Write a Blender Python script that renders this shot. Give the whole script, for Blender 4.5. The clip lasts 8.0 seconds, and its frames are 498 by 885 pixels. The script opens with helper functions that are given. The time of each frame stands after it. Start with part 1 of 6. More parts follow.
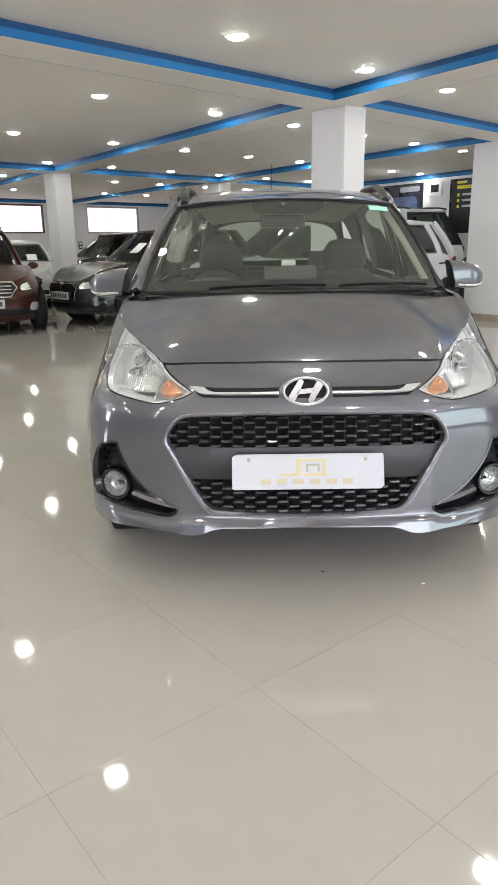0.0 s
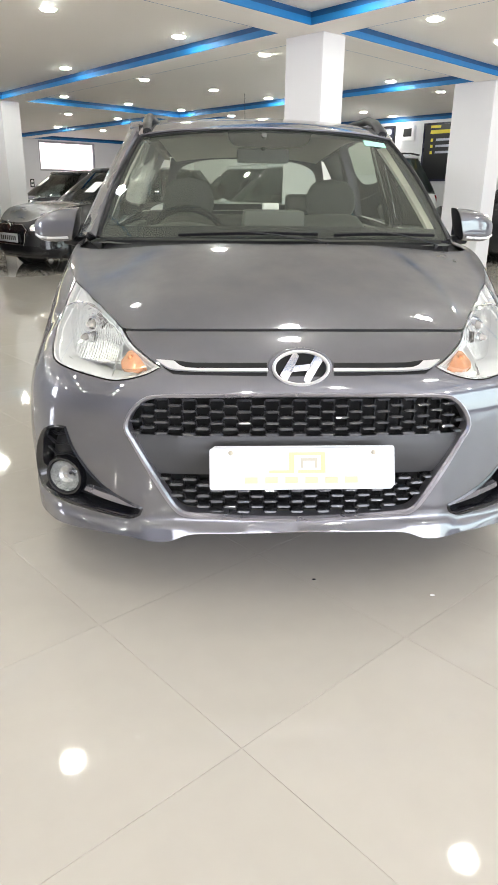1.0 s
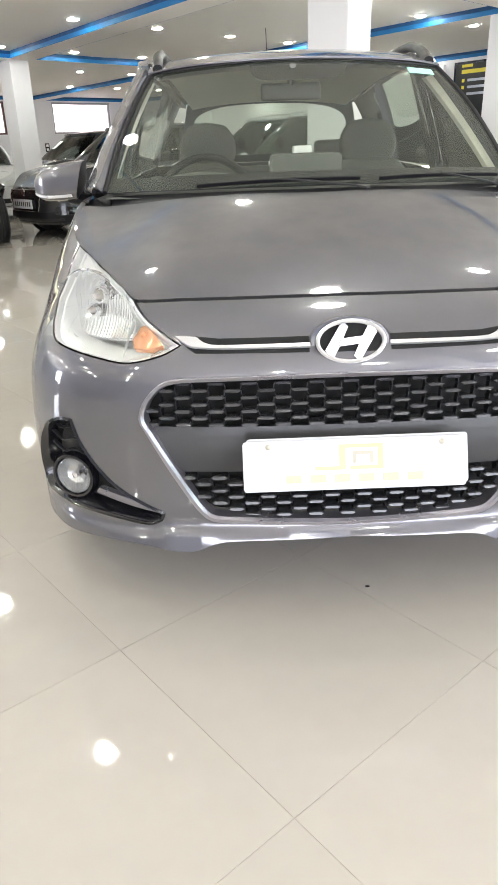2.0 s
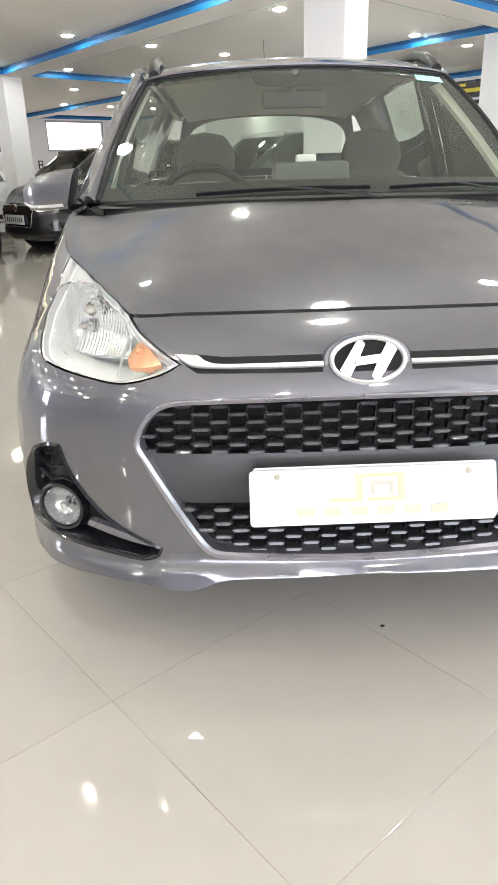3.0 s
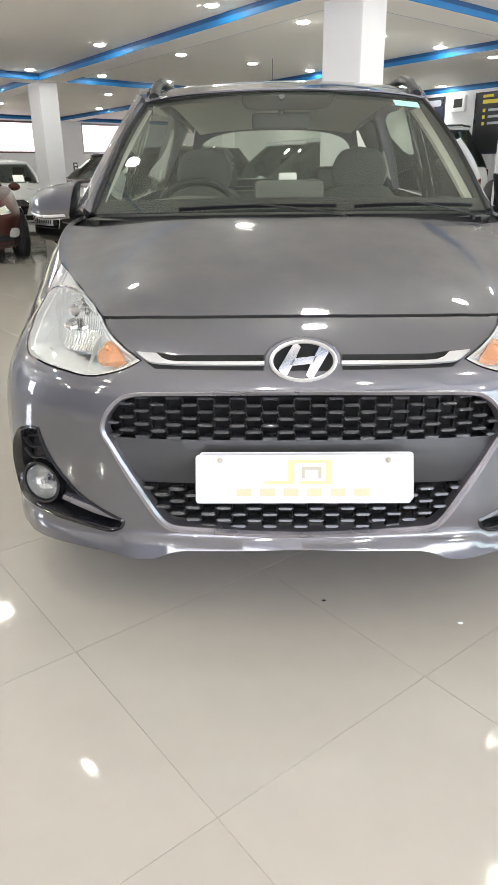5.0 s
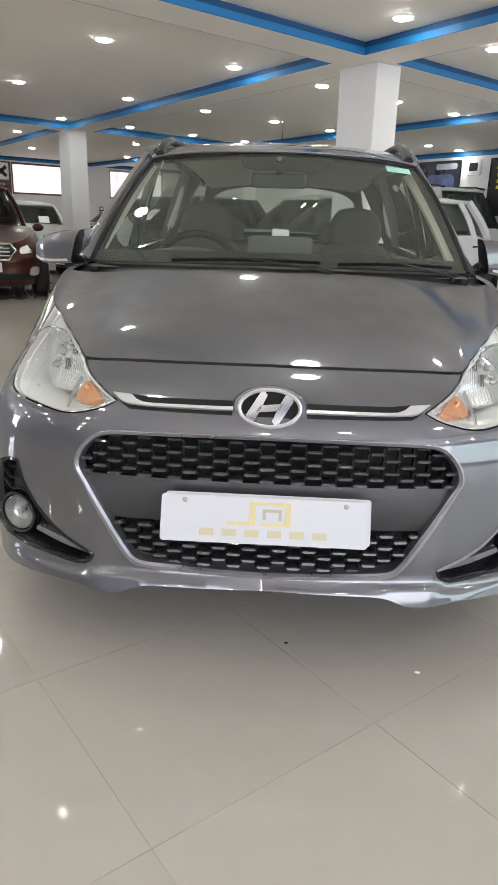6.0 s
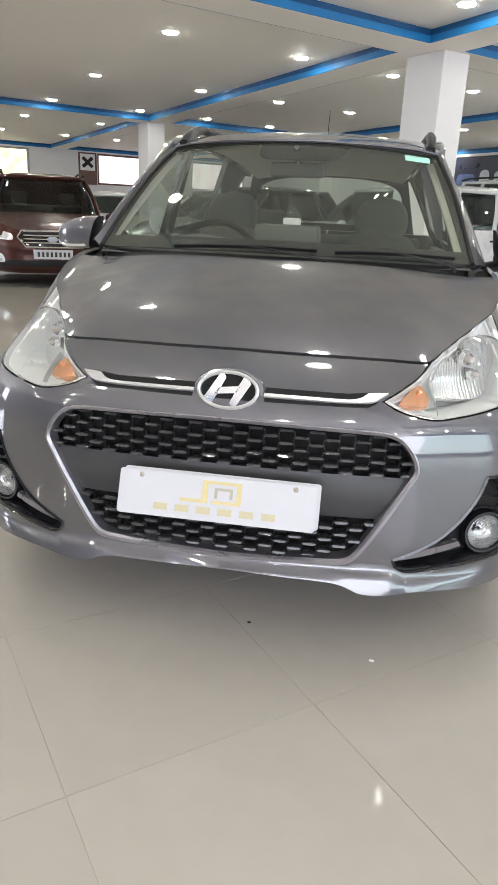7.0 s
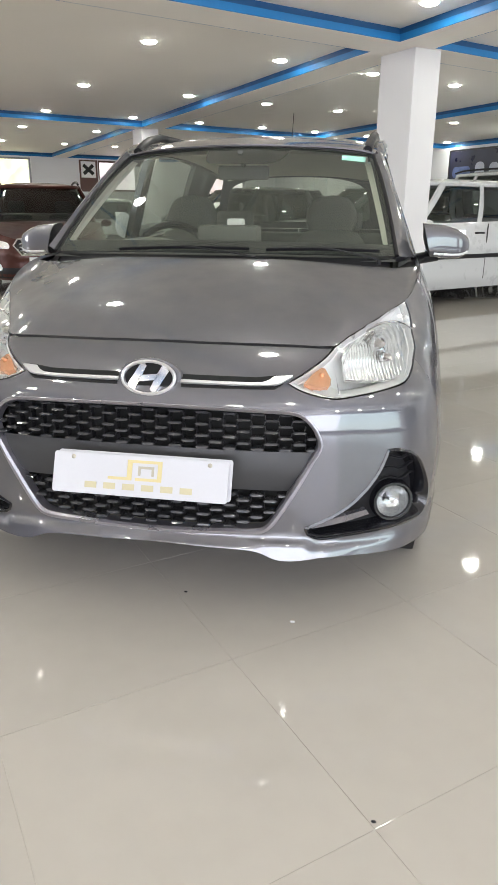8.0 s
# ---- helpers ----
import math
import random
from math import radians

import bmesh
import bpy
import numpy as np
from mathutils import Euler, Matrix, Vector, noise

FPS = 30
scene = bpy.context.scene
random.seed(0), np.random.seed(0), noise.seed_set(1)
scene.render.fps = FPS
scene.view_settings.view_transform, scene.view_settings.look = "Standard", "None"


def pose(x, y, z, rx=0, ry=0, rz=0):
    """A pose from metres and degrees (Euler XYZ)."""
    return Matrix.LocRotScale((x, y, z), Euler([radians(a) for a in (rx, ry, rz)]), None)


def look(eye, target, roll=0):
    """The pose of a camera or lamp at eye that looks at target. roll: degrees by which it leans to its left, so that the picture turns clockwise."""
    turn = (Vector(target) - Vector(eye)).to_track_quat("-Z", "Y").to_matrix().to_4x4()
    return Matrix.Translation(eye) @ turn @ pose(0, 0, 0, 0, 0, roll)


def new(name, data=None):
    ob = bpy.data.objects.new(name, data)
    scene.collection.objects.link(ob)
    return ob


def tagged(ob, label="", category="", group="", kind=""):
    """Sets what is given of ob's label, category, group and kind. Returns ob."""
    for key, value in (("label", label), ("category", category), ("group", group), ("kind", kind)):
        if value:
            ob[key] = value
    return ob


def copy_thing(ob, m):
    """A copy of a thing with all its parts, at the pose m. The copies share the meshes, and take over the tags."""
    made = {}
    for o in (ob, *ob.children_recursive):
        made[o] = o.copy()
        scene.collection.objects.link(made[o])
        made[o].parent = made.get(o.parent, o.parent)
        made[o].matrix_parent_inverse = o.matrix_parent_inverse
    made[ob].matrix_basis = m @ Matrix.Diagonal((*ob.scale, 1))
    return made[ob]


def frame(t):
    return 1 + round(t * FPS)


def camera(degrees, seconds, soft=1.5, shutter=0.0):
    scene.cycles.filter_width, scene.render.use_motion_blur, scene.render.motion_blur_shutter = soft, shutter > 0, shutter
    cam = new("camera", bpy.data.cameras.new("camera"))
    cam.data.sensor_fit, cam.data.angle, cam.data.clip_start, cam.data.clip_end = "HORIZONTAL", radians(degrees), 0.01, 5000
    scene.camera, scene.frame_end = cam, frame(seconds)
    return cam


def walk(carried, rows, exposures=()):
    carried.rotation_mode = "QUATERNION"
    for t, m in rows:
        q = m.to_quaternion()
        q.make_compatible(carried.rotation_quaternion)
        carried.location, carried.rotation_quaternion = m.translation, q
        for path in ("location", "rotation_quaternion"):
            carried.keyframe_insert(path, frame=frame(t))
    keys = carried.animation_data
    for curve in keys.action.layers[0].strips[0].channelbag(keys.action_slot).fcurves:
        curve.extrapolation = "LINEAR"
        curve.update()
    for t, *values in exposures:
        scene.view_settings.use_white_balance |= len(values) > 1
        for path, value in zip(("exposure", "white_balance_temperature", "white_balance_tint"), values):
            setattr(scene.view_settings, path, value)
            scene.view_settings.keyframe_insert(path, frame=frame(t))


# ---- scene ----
cam = camera(40.0, 8.0)
PATH = [
    (0, (-0.174, -2.122, 1.169), (-0.19, -0.201, 0.614), -0.9),
    (0.5, (-0.238, -1.877, 1.16), (-0.182, 0.02, 0.529), 0.4),
    (1, (-0.236, -1.671, 1.149), (-0.135, 0.201, 0.454), 0.7),
    (1.5, (-0.191, -1.487, 1.141), (-0.128, 0.359, 0.373), 1.0),
    (2, (-0.248, -1.349, 1.099), (-0.23, 0.486, 0.304), -1.9),
    (2.2, (-0.271, -1.304, 1.087), (-0.271, 0.53, 0.288), -2.9),
    (3.3, (-0.276, -1.199, 1.064), (-0.224, 0.658, 0.324), -1.3),
    (3.5, (-0.24, -1.228, 1.068), (-0.203, 0.625, 0.314), -1.7),
    (4, (-0.178, -1.307, 1.089), (-0.179, 0.532, 0.303), -1.4),
    (4.5, (-0.139, -1.353, 1.092), (-0.155, 0.489, 0.312), -1.6),
    (5.8, (-0.014, -1.476, 1.133), (-0.084, 0.418, 0.495), 1.6),
    (6, (0.014, -1.476, 1.13), (-0.059, 0.424, 0.509), 1.9),
    (6.5, (0.137, -1.485, 1.132), (-0.057, 0.401, 0.496), 1.9),
    (7, (0.314, -1.492, 1.124), (0.019, 0.377, 0.477), 2.5),
    (7.5, (0.44, -1.565, 1.124), (0.137, 0.307, 0.488), 1.5),
    (8, (0.601, -1.624, 1.135), (0.261, 0.237, 0.488), 0.3),
]
EXPOSURES = [(0, 0.24), (0.5, 0.64), (1, 0.77), (1.5, 0.83), (2, 0.88), (4, 0.87), (4.5, 0.83), (5.8, 0.23), (6.5, 0.02), (7, 0.29), (7.5, 0.33), (8, 0.38)]
walk(cam, [(t, look(eye, target, roll)) for t, eye, target, roll in PATH], EXPOSURES)

# ---- light ----
world = bpy.data.worlds.new("world")
scene.world = world
world.use_nodes = True
wt = world.node_tree
sky = wt.nodes.new("ShaderNodeTexSky")
sky.sky_type, sky.sun_disc = "NISHITA", False
sky.sun_elevation, sky.sun_rotation = radians(38), radians(200)
wt.links.new(sky.outputs[0], wt.nodes["Background"].inputs[0])
wt.nodes["Background"].inputs[1].default_value = 0.12

LAMP_POWER = 128.0
WINDOW_POWER = 8.0


# ---- materials ----
def mat(name, base, rough=0.5, metal=0.0, coat=0.0, vary=0.06, scale=8.0, fine=120.0, bump=0.0, bump_scale=60.0,
        emit=None, power=0.0, spread=0.0, spec=0.5):
    """A principled surface with mottling at two scales, uneven gloss and fine relief."""
    m = bpy.data.materials.new(name)
    m.use_nodes = True
    nt = m.node_tree
    b = nt.nodes["Principled BSDF"]
    b.inputs["Roughness"].default_value = rough
    b.inputs["Metallic"].default_value = metal
    b.inputs["Coat Weight"].default_value = coat
    b.inputs["Coat Roughness"].default_value = 0.03
    b.inputs["Specular IOR Level"].default_value = spec
    tc = nt.nodes.new("ShaderNodeTexCoord")
    big = nt.nodes.new("ShaderNodeTexNoise")
    big.inputs["Scale"].default_value, big.inputs["Detail"].default_value = scale, 5
    small = nt.nodes.new("ShaderNodeTexNoise")
    small.inputs["Scale"].default_value, small.inputs["Detail"].default_value = fine, 3
    nt.links.new(tc.outputs["Object"], big.inputs["Vector"])
    nt.links.new(tc.outputs["Object"], small.inputs["Vector"])
    mixn = nt.nodes.new("ShaderNodeMath")
    mixn.operation = "MULTIPLY_ADD"
    mixn.inputs[1].default_value = 0.6
    nt.links.new(big.outputs["Fac"], mixn.inputs[0])
    half = nt.nodes.new("ShaderNodeMath")
    half.operation = "MULTIPLY"
    half.inputs[1].default_value = 0.4
    nt.links.new(small.outputs["Fac"], half.inputs[0])
    nt.links.new(half.outputs[0], mixn.inputs[2])
    ramp = nt.nodes.new("ShaderNodeMapRange")
    ramp.inputs["From Min"].default_value, ramp.inputs["From Max"].default_value = 0.3, 0.7
    ramp.inputs["To Min"].default_value, ramp.inputs["To Max"].default_value = 1 - vary, 1 + vary
    nt.links.new(mixn.outputs[0], ramp.inputs["Value"])
    mul = nt.nodes.new("ShaderNodeVectorMath")
    mul.operation = "SCALE"
    mul.inputs[0].default_value = base
    nt.links.new(ramp.outputs[0], mul.inputs["Scale"])
    if spread:
        info = nt.nodes.new("ShaderNodeObjectInfo")
        r2 = nt.nodes.new("ShaderNodeMapRange")
        r2.inputs["To Min"].default_value, r2.inputs["To Max"].default_value = 1 - spread, 1 + spread
        nt.links.new(info.outputs["Random"], r2.inputs["Value"])
        m2 = nt.nodes.new("ShaderNodeVectorMath")
        m2.operation = "SCALE"
        nt.links.new(mul.outputs[0], m2.inputs[0])
        nt.links.new(r2.outputs[0], m2.inputs["Scale"])
        mul = m2
    nt.links.new(mul.outputs[0], b.inputs["Base Color"])
    rr = nt.nodes.new("ShaderNodeMapRange")
    rr.inputs["From Min"].default_value, rr.inputs["From Max"].default_value = 0.3, 0.7
    rr.inputs["To Min"].default_value, rr.inputs["To Max"].default_value = rough * 0.85, min(1, rough * 1.15)
    nt.links.new(big.outputs["Fac"], rr.inputs["Value"])
    nt.links.new(rr.outputs[0], b.inputs["Roughness"])
    if bump:
        n = nt.nodes.new("ShaderNodeTexNoise")
        n.inputs["Scale"].default_value, n.inputs["Detail"].default_value = bump_scale, 4
        nt.links.new(tc.outputs["Object"], n.inputs["Vector"])
        bp = nt.nodes.new("ShaderNodeBump")
        bp.inputs["Strength"].default_value, bp.inputs["Distance"].default_value = bump, 0.01
        nt.links.new(n.outputs["Fac"], bp.inputs["Height"])
        nt.links.new(bp.outputs[0], b.inputs["Normal"])
    if emit:
        b.inputs["Emission Color"].default_value = (*emit, 1)
        b.inputs["Emission Strength"].default_value = power
    return m


def glass(name, tint, gloss=0.02, ior=1.5, haze=0.0):
    """Thin clear pane: tinted see-through with a Fresnel gloss and a pale haze for dust and reflected light."""
    m = bpy.data.materials.new(name)
    m.use_nodes = True
    nt = m.node_tree
    nt.nodes.clear()
    out = nt.nodes.new("ShaderNodeOutputMaterial")
    tr = nt.nodes.new("ShaderNodeBsdfTransparent")
    tr.inputs[0].default_value = (*tint, 1)
    gl = nt.nodes.new("ShaderNodeBsdfGlossy")
    gl.inputs["Roughness"].default_value = gloss
    fr = nt.nodes.new("ShaderNodeFresnel")
    fr.inputs[0].default_value = ior
    mx = nt.nodes.new("ShaderNodeMixShader")
    nt.links.new(fr.outputs[0], mx.inputs[0])
    nt.links.new(tr.outputs[0], mx.inputs[1])
    nt.links.new(gl.outputs[0], mx.inputs[2])
    last = mx
    # diffuse veil: part dust, part reflected room light put in as colour
    if haze:
        df = nt.nodes.new("ShaderNodeBsdfDiffuse")
        df.inputs[0].default_value = (0.55, 0.6, 0.5, 1)
        n = nt.nodes.new("ShaderNodeTexNoise")
        n.inputs["Scale"].default_value = 6
        mr = nt.nodes.new("ShaderNodeMapRange")
        mr.inputs["To Min"].default_value, mr.inputs["To Max"].default_value = haze * 0.6, haze * 1.4
        nt.links.new(n.outputs["Fac"], mr.inputs["Value"])
        m2 = nt.nodes.new("ShaderNodeMixShader")
        nt.links.new(mr.outputs[0], m2.inputs[0])
        nt.links.new(mx.outputs[0], m2.inputs[1])
        nt.links.new(df.outputs[0], m2.inputs[2])
        last = m2
    nt.links.new(last.outputs[0], out.inputs[0])
    return m


M_TILE = mat("glazed_tile", (0.42, 0.389, 0.350), 0.055, vary=0.035, scale=1.6, fine=14, spread=0.02, spec=0.5)
M_GROUT = mat("grout", (0.45, 0.41, 0.36), 0.6)
M_CEIL = mat("ceiling_paint", (0.85, 0.81, 0.755), 0.6, vary=0.03, scale=0.7, bump=0.04, bump_scale=30)
M_BLUE = mat("blue_paint", (0.005, 0.16, 0.42), 0.6, vary=0.05)
M_BLUE_DARK = mat("upper_band_blue", (0.003, 0.065, 0.19), 0.65, vary=0.05)
M_WALL_GREY = mat("grey_wall_paint", (0.22, 0.22, 0.24), 0.6, vary=0.05, scale=1.2, bump=0.05)
M_WALL = mat("wall_paint", (0.74, 0.74, 0.76), 0.6, vary=0.03, scale=1.2, bump=0.05)
M_COLUMN = mat("column_paint", (0.66, 0.65, 0.66), 0.5, vary=0.03, scale=1.5, bump=0.05)
M_LAMP = mat("lamp_diffuser", (0.9, 0.9, 0.9), 0.4, emit=(0.945, 0.96, 0.865), power=LAMP_POWER)
M_RIM_LAMP = mat("lamp_rim", (0.85, 0.85, 0.85), 0.35)
M_SKIRT = mat("skirting", (0.36, 0.3, 0.24), 0.3)


def daylight(name, light, dark, power, scale, stretch, turn):
    """The bright outdoors behind a far pane: a pale sheet wall or leaves in the sun."""
    m = bpy.data.materials.new(name)
    m.use_nodes = True
    nt = m.node_tree
    b = nt.nodes["Principled BSDF"]
    b.inputs["Base Color"].default_value, b.inputs["Roughness"].default_value = (*light, 1), 0.6
    tc, mp = nt.nodes.new("ShaderNodeTexCoord"), nt.nodes.new("ShaderNodeMapping")
    mp.inputs["Rotation"].default_value, mp.inputs["Scale"].default_value = (0, 0, turn), stretch
    n, ramp = nt.nodes.new("ShaderNodeTexNoise"), nt.nodes.new("ShaderNodeValToRGB")
    n.inputs["Scale"].default_value, n.inputs["Detail"].default_value = scale, 4
    ramp.color_ramp.elements[0].position, ramp.color_ramp.elements[1].position = 0.32, 0.55
    ramp.color_ramp.elements[0].color, ramp.color_ramp.elements[1].color = (*dark, 1), (*light, 1)
    for o, i in ((tc.outputs["Object"], mp.inputs["Vector"]), (mp.outputs[0], n.inputs["Vector"]), (n.outputs["Fac"], ramp.inputs[0]), (ramp.outputs[0], b.inputs["Emission Color"])):
        nt.links.new(o, i)
    b.inputs["Emission Strength"].default_value = power
    return m


M_DAY = daylight("daylight_sheet_wall", (1.0, 0.9, 0.95), (0.72, 0.45, 0.56), 0.85, 1.0, (5.5, 1.0, 0.35), -0.76)
M_DAY_WARM = daylight("daylight_foliage", (1.0, 0.95, 0.7), (0.62, 0.6, 0.2), 1.0, 3.5, (1, 1, 1), 0.0)
M_FRAME_BROWN = mat("window_frame_brown", (0.12, 0.06, 0.05), 0.4)
M_FRAME_GREY = mat("window_frame_grey", (0.35, 0.35, 0.37), 0.4, metal=0.3)
M_PAINT = mat("grey_metallic_paint", (0.105, 0.105, 0.124), 0.5, metal=0.85, coat=1.0, vary=0.02, fine=60)
M_PAINT.node_tree.nodes["Principled BSDF"].inputs["Coat IOR"].default_value = 2.15
M_PAINT.node_tree.nodes["Principled BSDF"].inputs["Coat Roughness"].default_value = 0.05
M_BLACK = mat("black_plastic", (0.009, 0.009, 0.011), 0.45, vary=0.1, spec=0.3, bump=0.05, bump_scale=400)
M_GLOSSBLACK = mat("gloss_black", (0.008, 0.008, 0.01), 0.12, coat=0.5)
M_VOID = mat("near_black", (0.006, 0.006, 0.006), 0.9)
M_GREYPANEL = mat("grey_panel_paint", (0.045, 0.045, 0.047), 0.55, metal=0.2, coat=0.15)
M_MESH = mat("grille_plastic", (0.035, 0.035, 0.038), 0.24, coat=0.5, vary=0.15)
M_SATIN = mat("satin_silver", (0.36, 0.35, 0.39), 0.3, metal=0.85)
M_CHROME = mat("chrome", (0.85, 0.85, 0.87), 0.08, metal=1.0, vary=0.02)
M_BRIGHT = mat("bright_trim", (0.72, 0.72, 0.74), 0.3, metal=0.75, vary=0.02)
M_FOGREF = mat("fog_reflector", (0.5, 0.5, 0.5), 0.2, metal=0.8, vary=0.1, scale=60)
M_REFLECT = mat("lamp_reflector", (0.95, 0.95, 0.95), 0.17, metal=0.95, vary=0.03)
M_BEZEL = mat("lamp_bezel", (0.60, 0.60, 0.60), 0.3, metal=0.4, vary=0.03)
M_HOUSING = mat("lamp_housing", (0.9, 0.9, 0.89), 0.32, metal=0.1, vary=0.03)
M_BULB = mat("lamp_bulb", (0.75, 0.7, 0.66), 0.15, metal=0.6)
M_AMBER = mat("amber_reflector", (0.80, 0.44, 0.26), 0.2, metal=0.6, coat=0.6, vary=0.15, scale=30)
M_LENS = glass("lamp_lens", (0.97, 0.98, 0.98), 0.01, 1.45)
M_WINDSCREEN = glass("windscreen_glass", (0.78, 0.83, 0.75), 0.005, 1.45, 0.045)
M_SIDEGLASS = glass("side_glass", (0.76, 0.82, 0.78), 0.005, 1.5, 0.02)
M_DARKGLASS = glass("dark_car_glass", (0.42, 0.47, 0.45), 0.01, 1.6)
M_RUBBER = mat("tyre_rubber", (0.02, 0.02, 0.02), 0.75, bump=0.2, bump_scale=200)
M_ALLOY = mat("alloy_rim", (0.5, 0.5, 0.52), 0.3, metal=0.9)
M_SEAT = mat("seat_fabric", (0.072, 0.073, 0.068), 0.9, vary=0.1, scale=5, fine=30)
M_DASH = mat("dash_plastic", (0.095, 0.097, 0.09), 0.6, fine=30)
M_BEIGE = mat("beige_lining", (0.70, 0.68, 0.61), 0.8)
M_PLATE = mat("white_plate", (0.55, 0.55, 0.585), 0.45, coat=0.08, vary=0.02, spec=0.3)
M_GOLD = mat("gold_print", (0.60, 0.51, 0.26), 0.4)
M_PALEGOLD = mat("pale_gold_print", (0.50, 0.45, 0.29), 0.4)
M_GREYPRINT = mat("grey_print", (0.40, 0.37, 0.30), 0.5)
M_MINT = mat("mint_paper", (0.42, 0.8, 0.68), 0.5)
M_WHITE = mat("white_paper", (0.85, 0.85, 0.85), 0.5)
M_BROWNCAR = mat("brown_metallic_paint", (0.055, 0.013, 0.008), 0.35, metal=0.5, coat=0.3)
M_DARKCAR = mat("charcoal_paint", (0.03, 0.03, 0.034), 0.3, metal=0.5, coat=1.0)
M_WHITECAR = mat("white_car_paint", (0.54, 0.55, 0.56), 0.3, coat=0.7, vary=0.01)
M_POSTER = mat("poster_navy", (0.02, 0.022, 0.05), 0.3, vary=0.4, scale=3)
M_POSTERBLACK = mat("poster_black", (0.012, 0.012, 0.014), 0.35, vary=0.2, scale=3)
M_YELLOW = mat("poster_yellow", (0.75, 0.62, 0.05), 0.5)
M_POSTERBLUE = mat("poster_blue", (0.10, 0.14, 0.3), 0.4, vary=0.5, scale=5)
M_GREYART = mat("poster_grey", (0.45, 0.47, 0.55), 0.4, vary=0.3, scale=4)


# ---- mesh helpers ----
def mesh_ob(name, bm, material, parent=None, label="", smooth=True, sharp=40):
    me = bpy.data.meshes.new(name)
    bm.to_mesh(me)
    bm.free()
    for mt in (material if isinstance(material, (list, tuple)) else [material]):
        me.materials.append(mt)
    if smooth:
        me.shade_smooth()
        me.set_sharp_from_angle(angle=radians(sharp))
    if smooth and "true_normal" in me.attributes:
        tn, tf = me.attributes["true_normal"].data, me.attributes["true_face"].data
        split = []
        for p in me.polygons:
            for vi in p.vertices:
                n = tn[vi].vector if tf[p.index].value else p.normal
                split.append(n if n.dot(p.normal) > 0 else -n)
        me.normals_split_custom_set(split)
    ob = new(name, me)
    if parent:
        ob.parent = parent
    if label:
        ob["label"] = label
    return ob


def part(name, bm, material, parent, label="", smooth=True, sharp=40):
    """One mesh part under a thing or under another part."""
    return mesh_ob(name, bm, material, parent, label, smooth, sharp)


def empty(name, m=None):
    ob = new(name)
    ob.empty_display_size = 0.2
    if m is not None:
        ob.matrix_basis = m
    return ob


def bm_box(x0, x1, y0, y1, z0, z1, bevel=0.0, m=None, seg=2):
    bm = bmesh.new()
    mm = Matrix.Translation(((x0 + x1) / 2, (y0 + y1) / 2, (z0 + z1) / 2)) @ Matrix.Diagonal((x1 - x0, y1 - y0, z1 - z0, 1))
    bmesh.ops.create_cube(bm, size=1, matrix=mm)
    if bevel:
        bmesh.ops.bevel(bm, geom=bm.edges[:], offset=bevel, segments=seg, affect="EDGES", profile=0.6)
    if m is not None:
        bm.transform(m)
    return bm


def join(*bms):
    """All the given bmeshes in one."""
    out = bmesh.new()
    for b in bms:
        me = bpy.data.meshes.new("tmp")
        b.to_mesh(me)
        b.free()
        out.from_mesh(me)
        bpy.data.meshes.remove(me)
    return out


def curve(points):
    """A smooth monotone curve through (x, y) points, as a function."""
    xs = np.array([p[0] for p in points], float)
    ys = np.array([p[1] for p in points], float)
    d = np.diff(ys) / np.diff(xs)
    t = np.zeros(len(xs))
    t[0], t[-1] = d[0], d[-1]
    for i in range(1, len(xs) - 1):
        if d[i - 1] * d[i] > 0:
            a, b = xs[i] - xs[i - 1], xs[i + 1] - xs[i]
            t[i] = (a + b) * 3 / ((2 * b + a) / d[i - 1] + (b + 2 * a) / d[i])

    def f(x):
        x = min(max(x, xs[0]), xs[-1])
        i = min(max(int(np.searchsorted(xs, x)) - 1, 0), len(xs) - 2)
        h = xs[i + 1] - xs[i]
        s = (x - xs[i]) / h
        return float((1 + 2 * s) * (1 - s) ** 2 * ys[i] + s * (1 - s) ** 2 * h * t[i]
                     + s * s * (3 - 2 * s) * ys[i + 1] + s * s * (s - 1) * h * t[i + 1])
    return f


def inside(p, poly):
    x, y = p
    c = False
    j = len(poly) - 1
    for i in range(len(poly)):
        (xi, yi), (xj, yj) = poly[i], poly[j]
        if (yi > y) != (yj > y) and x < (xj - xi) * (y - yi) / (yj - yi) + xi:
            c = not c
        j = i
    return c


def smooth_loop(pts, step=0.012, sharp=()):
    """A closed outline through pts, rounded by a spline but for the corners listed, resampled evenly."""
    n = len(pts)
    out = []
    for i in range(n):
        p0, p1, p2, p3 = (Vector(pts[(i + k) % n]) for k in (-1, 0, 1, 2))
        t1 = (p2 - p1) * 0.6 if i in sharp else (p2 - p0) * 0.5
        t2 = (p2 - p1) * 0.6 if (i + 1) % n in sharp else (p3 - p1) * 0.5
        length = (p2 - p1).length
        t1 = t1.normalized() * min(t1.length, length)
        t2 = t2.normalized() * min(t2.length, length)
        k = max(1, int(length / step))
        for j in range(k):
            s = j / k
            out.append((1 + 2 * s) * (1 - s) ** 2 * p1 + s * (1 - s) ** 2 * t1 + s * s * (3 - 2 * s) * p2 + s * s * (s - 1) * t2)
    return [(v.x, v.y) for v in out]


